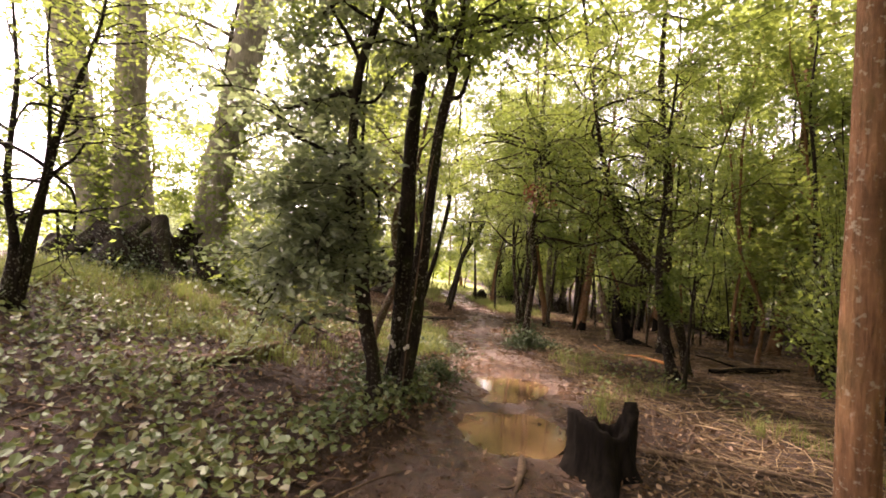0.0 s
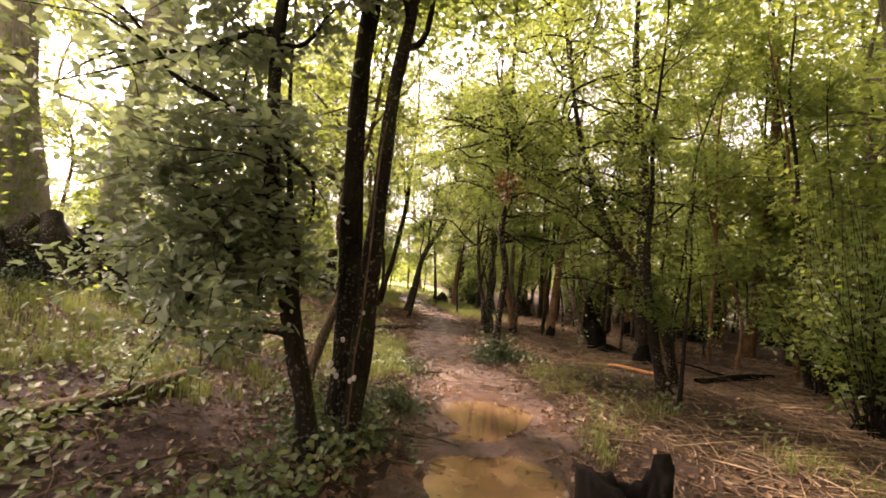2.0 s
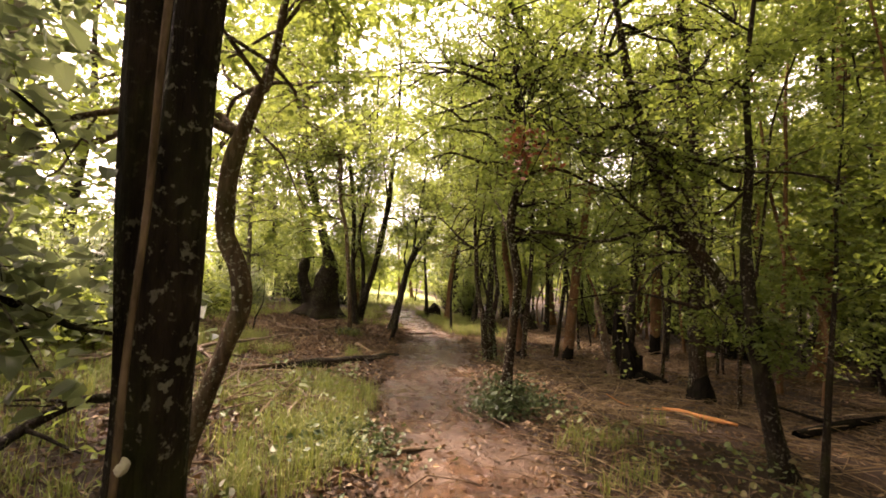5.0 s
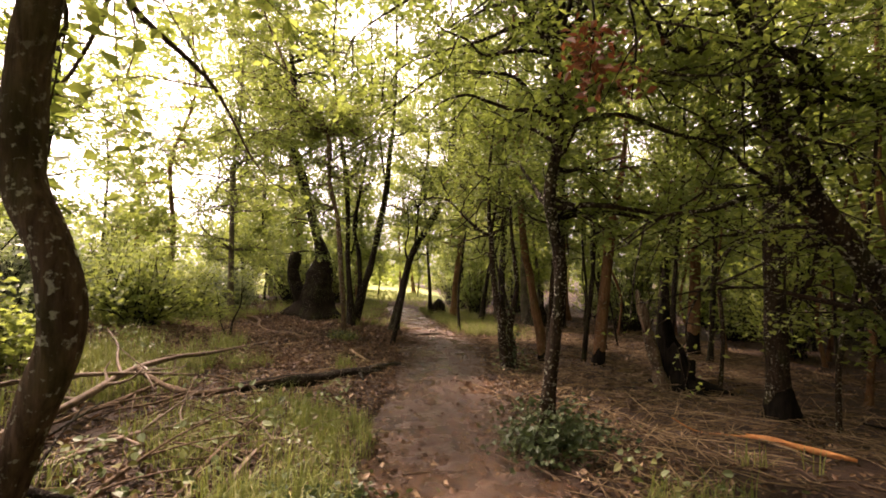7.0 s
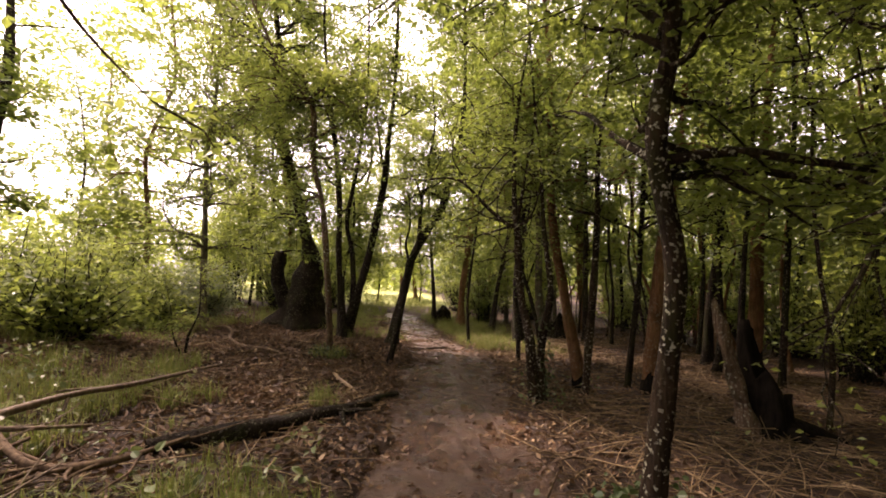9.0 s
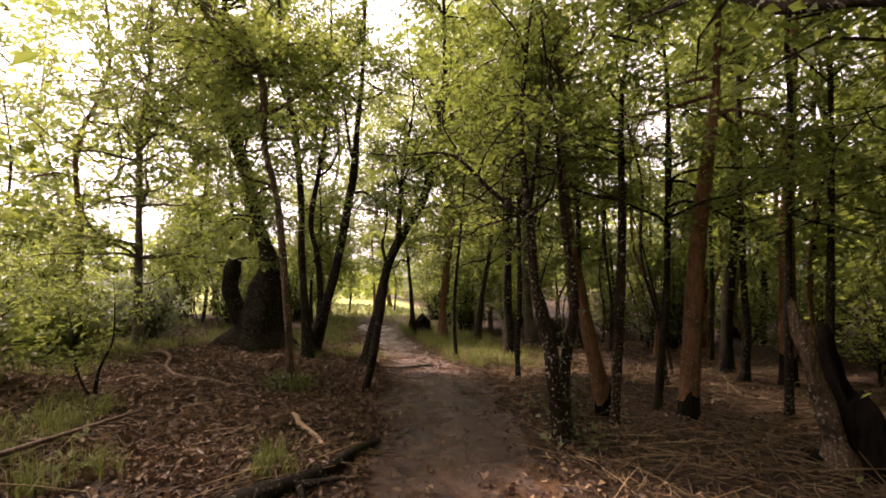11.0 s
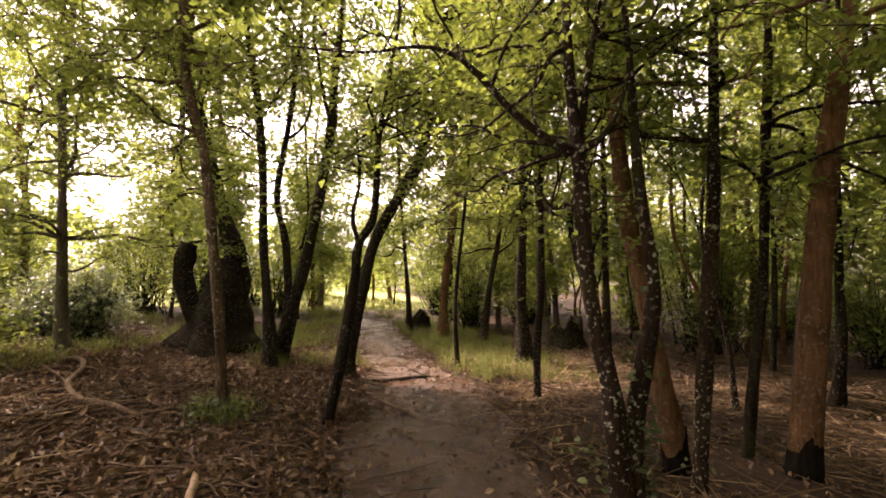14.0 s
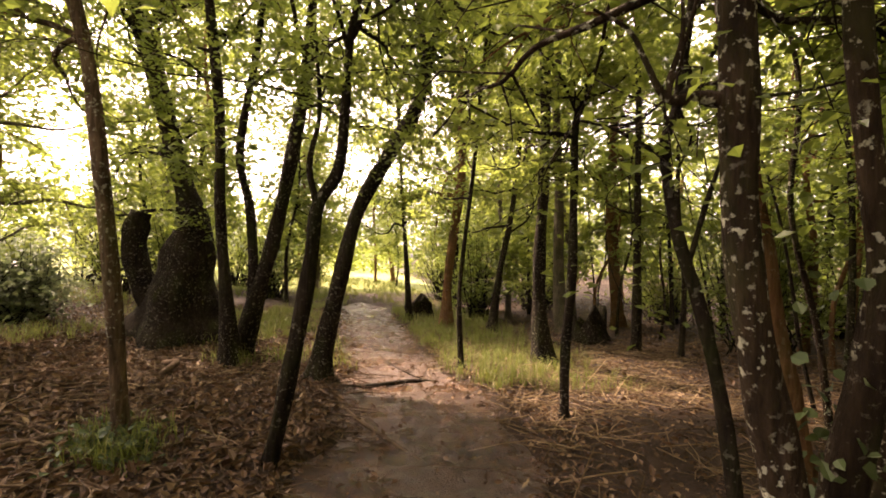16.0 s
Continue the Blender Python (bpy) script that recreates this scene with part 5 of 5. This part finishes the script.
def floor_cover():
    r = np.random.default_rng(17)
    P = np.vstack([strew(-8, 9, 0, 24, 95000, r, lambda x, y: 1 - (0.62 + 0.30 * smooth(y, 4, 6) * (1 - smooth(y, 11, 14))) * smooth(x, 1.8, 2.6), 0.97), strew(-1.2, 3.4, 1, 24, 26000, r, lambda x, y: (0.3 + 0.7 * patchy(4, 0.45, 0.65, 1.4)(x, y)) * smooth(np.abs(across(x, y)), 0.55, 1.0), 0.55), strew(-1, 3.4, 1, 24, 9000, r, None, 0.08), strew(3, 16, 6, 30, 16000, r)])
    P[:, 2] += r.uniform(0.0, 0.02, len(P))
    big = np.vstack([strew(-6, 1.5, 6, 21, 9000, r, None, 1.0), strew(-4, 1.5, 12.0, 19, 15000, r, None, 1.0), strew(2, 8, 2, 12, 600, r, None, 1.02), strew(2, 8, 12, 20, 2000, r, None, 1.02)])
    big[:, 2] += r.uniform(0.005, 0.04, len(big))
    tagged(new("curled_leaves", leaves("curled_leaves", big, 0.068, LEAF_LITTER, r, 1.0, 0.55, 0.0, True)), "larger curled dead leaves on the litter", "leaf litter", kind="stuff")
    tagged(new("leaf_litter", leaves("leaf_litter", P, 0.06, LEAF_LITTER, r, 0.75, 0.6, 0.0)), "fallen brown leaves covering the wood floor", "leaf litter", kind="stuff")
    P = np.vstack([strew(-6, 0.2, 0.5, 6.5, 26000, r, lambda x, y: patchy(2, 0.3, 0.5)(x, y) * (0.25 + 0.75 * patchy(41, 0.35, 0.6, 1.7)(x, y)) * (1 - 0.6 * smooth(y, 4.5, 6.5)), 1.12),
                   strew(-6, 0.3, 6, 13, 4500, r, patchy(3, 0.5, 0.65), 1.2), strew(1.6, 4.5, 2, 14, 3000, r, patchy(8, 0.6, 0.75), 1.1)])
    P[:, 2] += r.uniform(0.03, 0.22, len(P))
    tagged(new("bramble", leaves("bramble", P, 0.062, LEAF_BRAMBLE, r, 0.75, 0.8, 0.1, True)), "low carpet of pale green bramble leaves", "bramble", kind="stuff")
    spots = [(2.08, 9.2, 0.35, 1500, 0.5), (-0.25, 5.1, 0.45, 1100, 0.3), (-0.05, 15.0, 0.25, 350, 0.25), (0.25, 6.2, 0.35, 600, 0.2), (2.6, 9.6, 0.4, 500, 0.2), (2.8, 12.78, 0.10, 260, 1.6), (0.3, 7.9, 0.5, 900, 0.2), (-5.3, 9.0, 0.9, 900, 1.0), (-5.0, 8.7, 1.2, 600, 0.4)]
    P = []
    for x, y, rad, n, h in spots:
        px, py = x + r.normal(0, rad * 0.55, n), y + r.normal(0, rad * 0.55, n)
        P.append(np.stack([px, py, top(px, py) + h * r.beta(1, 2.2, n)], 1))
    tagged(new("ivy", leaves("ivy", np.vstack(P), 0.045, LEAF_IVY, r, 0.9, 0.9, 0.3, True)), "dark glossy ivy at the feet of trees", "ivy", kind="stuff")
    P = np.vstack([strew(-5.5, -1.6, 11.0, 14.2, 9000, r, patchy(31, 0.35, 0.6), 1.08), strew(-6, 0.4, 5.5, 12.5, 28000, r, patchy(5, 0.45, 0.66, 0.8), 1.08), strew(-6, 0.6, 18.6, 24, 9000, r, patchy(35, 0.3, 0.6), 1.05), strew(-0.3, 0.2, 14.8, 15.4, 500, r), strew(-6, -2.6, 14, 19, 7000, r, patchy(36, 0.4, 0.6), 1.05), strew(-7, -2, 6, 14, 22000, r, patchy(6, 0.35, 0.6), 1.1), strew(-0.5, 0.5, 4.5, 10, 6000, r, patchy(15, 0.4, 0.6), 1.03),
                   strew(2.3, 5.5, 16.8, 25, 16000, r, lambda x, y: 1 - smooth(x, 3.6, 5.4), 1.02), strew(-0.6, 1.4, 17.5, 30, 9000, r, patchy(9, 0.35, 0.6), 1.02),
                   strew(2, 5, 3, 9, 6000, r, patchy(7, 0.55, 0.7), 1.1), strew(-14, -5, 8, 30, 9000, r), strew(-4, 4, 26, 42, 12000, r, None, 1.0)])
    tagged(new("grass", blades("grass", P, 0.24, 0.004, GRASS, r)), "thin tufts of green woodland grass", "grass", kind="stuff")
    P = np.vstack([strew(2.1, 9, 2, 20, 13500, r, patchy(11, 0.25, 0.5), 1.05), strew(-4, 0.5, 8, 18, 2500, r, patchy(12, 0.45, 0.6), 1.05)])
    t = Tubes()
    for p in P[r.permutation(len(P))[:12500]]:
        az, L, up = r.uniform(0, 2 * np.pi), r.uniform(0.08, 0.65), abs(r.normal(0, 0.13))
        d = np.array([np.cos(az), np.sin(az), up])
        q = p + d * L * 0.5 + [0, 0, 0.012]
        rad = r.uniform(0.003, 0.007)
        t.add([[*(p + [0, 0, 0.008]), rad], [*(q + r.normal(0, 0.012, 3) * [1, 1, 0.3]), rad], [*(p + d * L + [0, 0, 0.006]), rad * 0.6]], 3, 1)
    tagged(new("dry_stalks", t.mesh("dry_stalks", STRAW)), "pale dry stalks and twigs strewn on the wood floor", "dry stalks", kind="stuff")


def sticks():
    r = np.random.default_rng(27)
    P = np.vstack([strew(-5, 1.2, 7, 20, 1600, r, patchy(21, 0.3, 0.6), 1.05), strew(-3.5, 1.3, 12.5, 18.5, 1500, r, None, 1.02), strew(1.8, 9, 2, 22, 900, r, None, 1.05), strew(-3, 0.3, 2, 7, 150, r, None, 1.05), strew(0, 2.6, 2, 20, 130, r, None, 0.5)])
    t = Tubes()
    for p in P:
        az, L, rad = r.uniform(0, 2 * np.pi), r.uniform(0.15, 0.9), r.uniform(0.004, 0.013)
        d = np.array([np.cos(az), np.sin(az), 0])
        rows = []
        for k in range(4):
            q = p + d * L * k / 3 + r.normal(0, 0.03, 3) * [1, 1, 0]
            q[2] = float(top(q[0], q[1])) + rad * 0.6 + (0.05 * r.random() if k in (1, 2) else 0)
            rows.append([*q, rad * (1 - 0.2 * k)])
        t.add(rows, 4, 1)
    tagged(new("sticks", t.mesh("sticks", DEADWOOD)), "broken brown sticks strewn over the wood floor", "sticks", kind="stuff")


def clods_on_path():
    """Crumbs of mud, grit and small stones trodden into the path."""
    r = np.random.default_rng(61)
    n = 5200
    x, y = r.uniform(-0.6, 3.2, n), r.uniform(1.5, 21, n)
    ok = (np.abs(across(x, y)) < 1.05) & (r.random(n) < 0.35 + 0.65 * patchy(51, 0.4, 0.6, 1.6)(x, y))
    for px, py, a, b, d in PUDDLES:
        ok &= ((x - px) / a) ** 2 + ((y - py) / b) ** 2 > 1.1
    x, y = x[ok], y[ok]
    n = len(x)
    s = (0.008 + 0.03 * r.random(n) ** 3)[:, None, None]
    ring = np.array([[1, 0, 0], [0.3, 0.9, 0.1], [-0.8, 0.6, 0], [-0.9, -0.4, 0.1], [0.2, -1, 0], [0, 0, 0.75]])
    v = ring[None] * (1 + r.normal(0, 0.22, (n, 6, 3))) * s * r.uniform(0.6, 1.4, (n, 1, 3))
    v += np.stack([x, y, top(x, y) - 0.002], 1)[:, None]
    k = np.arange(n)[:, None] * 6
    f = np.concatenate([k + [i, (i + 1) % 5, 5] for i in range(5)], 0)
    tagged(new("mud_clods", mesh_from("mud_clods", v.reshape(-1, 3), f, MUD, False)), "small crumbs of mud and grit on the path", "mud", kind="stuff")


floor_cover()
sticks()
clods_on_path()

# climbing stem and pale bark scars on the twin tree, ivy knot on the leaning tree
def climber():
    t = Tubes()
    z0 = float(top(-0.10, 4.88))
    t.add([(-0.13, 4.86, z0 - 0.02, 0.010), (-0.118, 4.865, 0.466, 0.0085), (-0.105, 4.83, 0.817, 0.0085), (-0.071, 4.81, 1.111, 0.0085), (-0.054, 4.79, 1.404, 0.0085), (-0.03, 4.785, 1.756, 0.0085), (-0.02, 4.78, 2.107, 0.0085), (0.0, 4.775, 2.4, 0.009), (0.03, 4.775, 2.635, 0.006)], 6, 4, 0.1)
    tagged(new("climbing_stem", t.mesh("climbing_stem", DEADWOOD)), "thin pale climbing stem clinging to the twin tree trunk", "vine")


def scars(spots):
    for i, (x, y, z, s) in enumerate(spots):
        bm = bmesh.new()
        bmesh.ops.create_icosphere(bm, subdivisions=2, radius=1.0)
        for v in bm.verts:
            k = 1 + 0.2 * math.sin(5 * v.co.x + i) * math.sin(4 * v.co.z + 2 * i)
            v.co = Vector((v.co.x * s * k, v.co.y * 0.022, v.co.z * s * 1.3 * k))
        me = bpy.data.meshes.new("lichen_patch")
        bm.to_mesh(me)
        bm.free()
        me.materials.append(CUTWOOD)
        trunk = [c for c in (YOUNG_TREE if x < -0.5 else TWIN_TREE).children if c.name.startswith("trunk")]
        ob = piece("lichen_patch", me, trunk[0 if x < -0.2 else 1], "pale grey lichen patch")
        ob.location = (x, y, z)


climber()
scars([(-0.128, 4.85, 0.649, 0.016), (-0.10, 4.845, 0.671, 0.02), (-0.058, 4.815, 1.168, 0.015), (-0.306, 5.13, 0.714, 0.026), (-0.277, 5.12, 0.663, 0.022), (-0.252, 5.12, 0.625, 0.02), (-0.218, 5.12, 0.916, 0.018), (-0.556, 4.61, 1.083, 0.016), (-0.546, 4.605, 1.176, 0.012)])


def ivy_knot(x, y, z):
    r = np.random.default_rng(4)
    P = np.array([x, y, z]) + r.normal(0, 1, (420, 3)) * [0.13, 0.13, 0.2]
    tagged(new("ivy_clump", leaves("ivy_clump", P, 0.06, LEAF_IVY, r, 0.9, 0.8, 0.3, True)), "dark clump of ivy high on a leaning trunk", "ivy", kind="stuff")


ivy_knot(2.2, 16.97, 3.75)

# withered leaf clusters hanging from the boughs
def withered(x, y, z, n, seed):
    r = np.random.default_rng(seed)
    P = np.array([x, y, z]) + r.normal(0, 1, (n, 3)) * [0.07, 0.07, 0.12]
    t = Tubes()
    t.add([[x, y + 0.05, z + 0.5, 0.008], [x + 0.03, y, z + 0.2, 0.007], [x, y, z - 0.15, 0.003]], 5, 3)
    root = base("withered_branch", x, y, z, "hanging broken twig with withered red-brown leaves", "branch")
    piece("twig", t.mesh("withered_twig", BARK_DARK), root)
    piece("leaves", leaves("withered_leaves", P, 0.06, LEAF_RED, r, 0.9, 0.55, 0.8), root, kind="stuff")


withered(1.68, 7.5, 2.80, 130, 1)
withered(1.95, 7.55, 2.72, 40, 2)
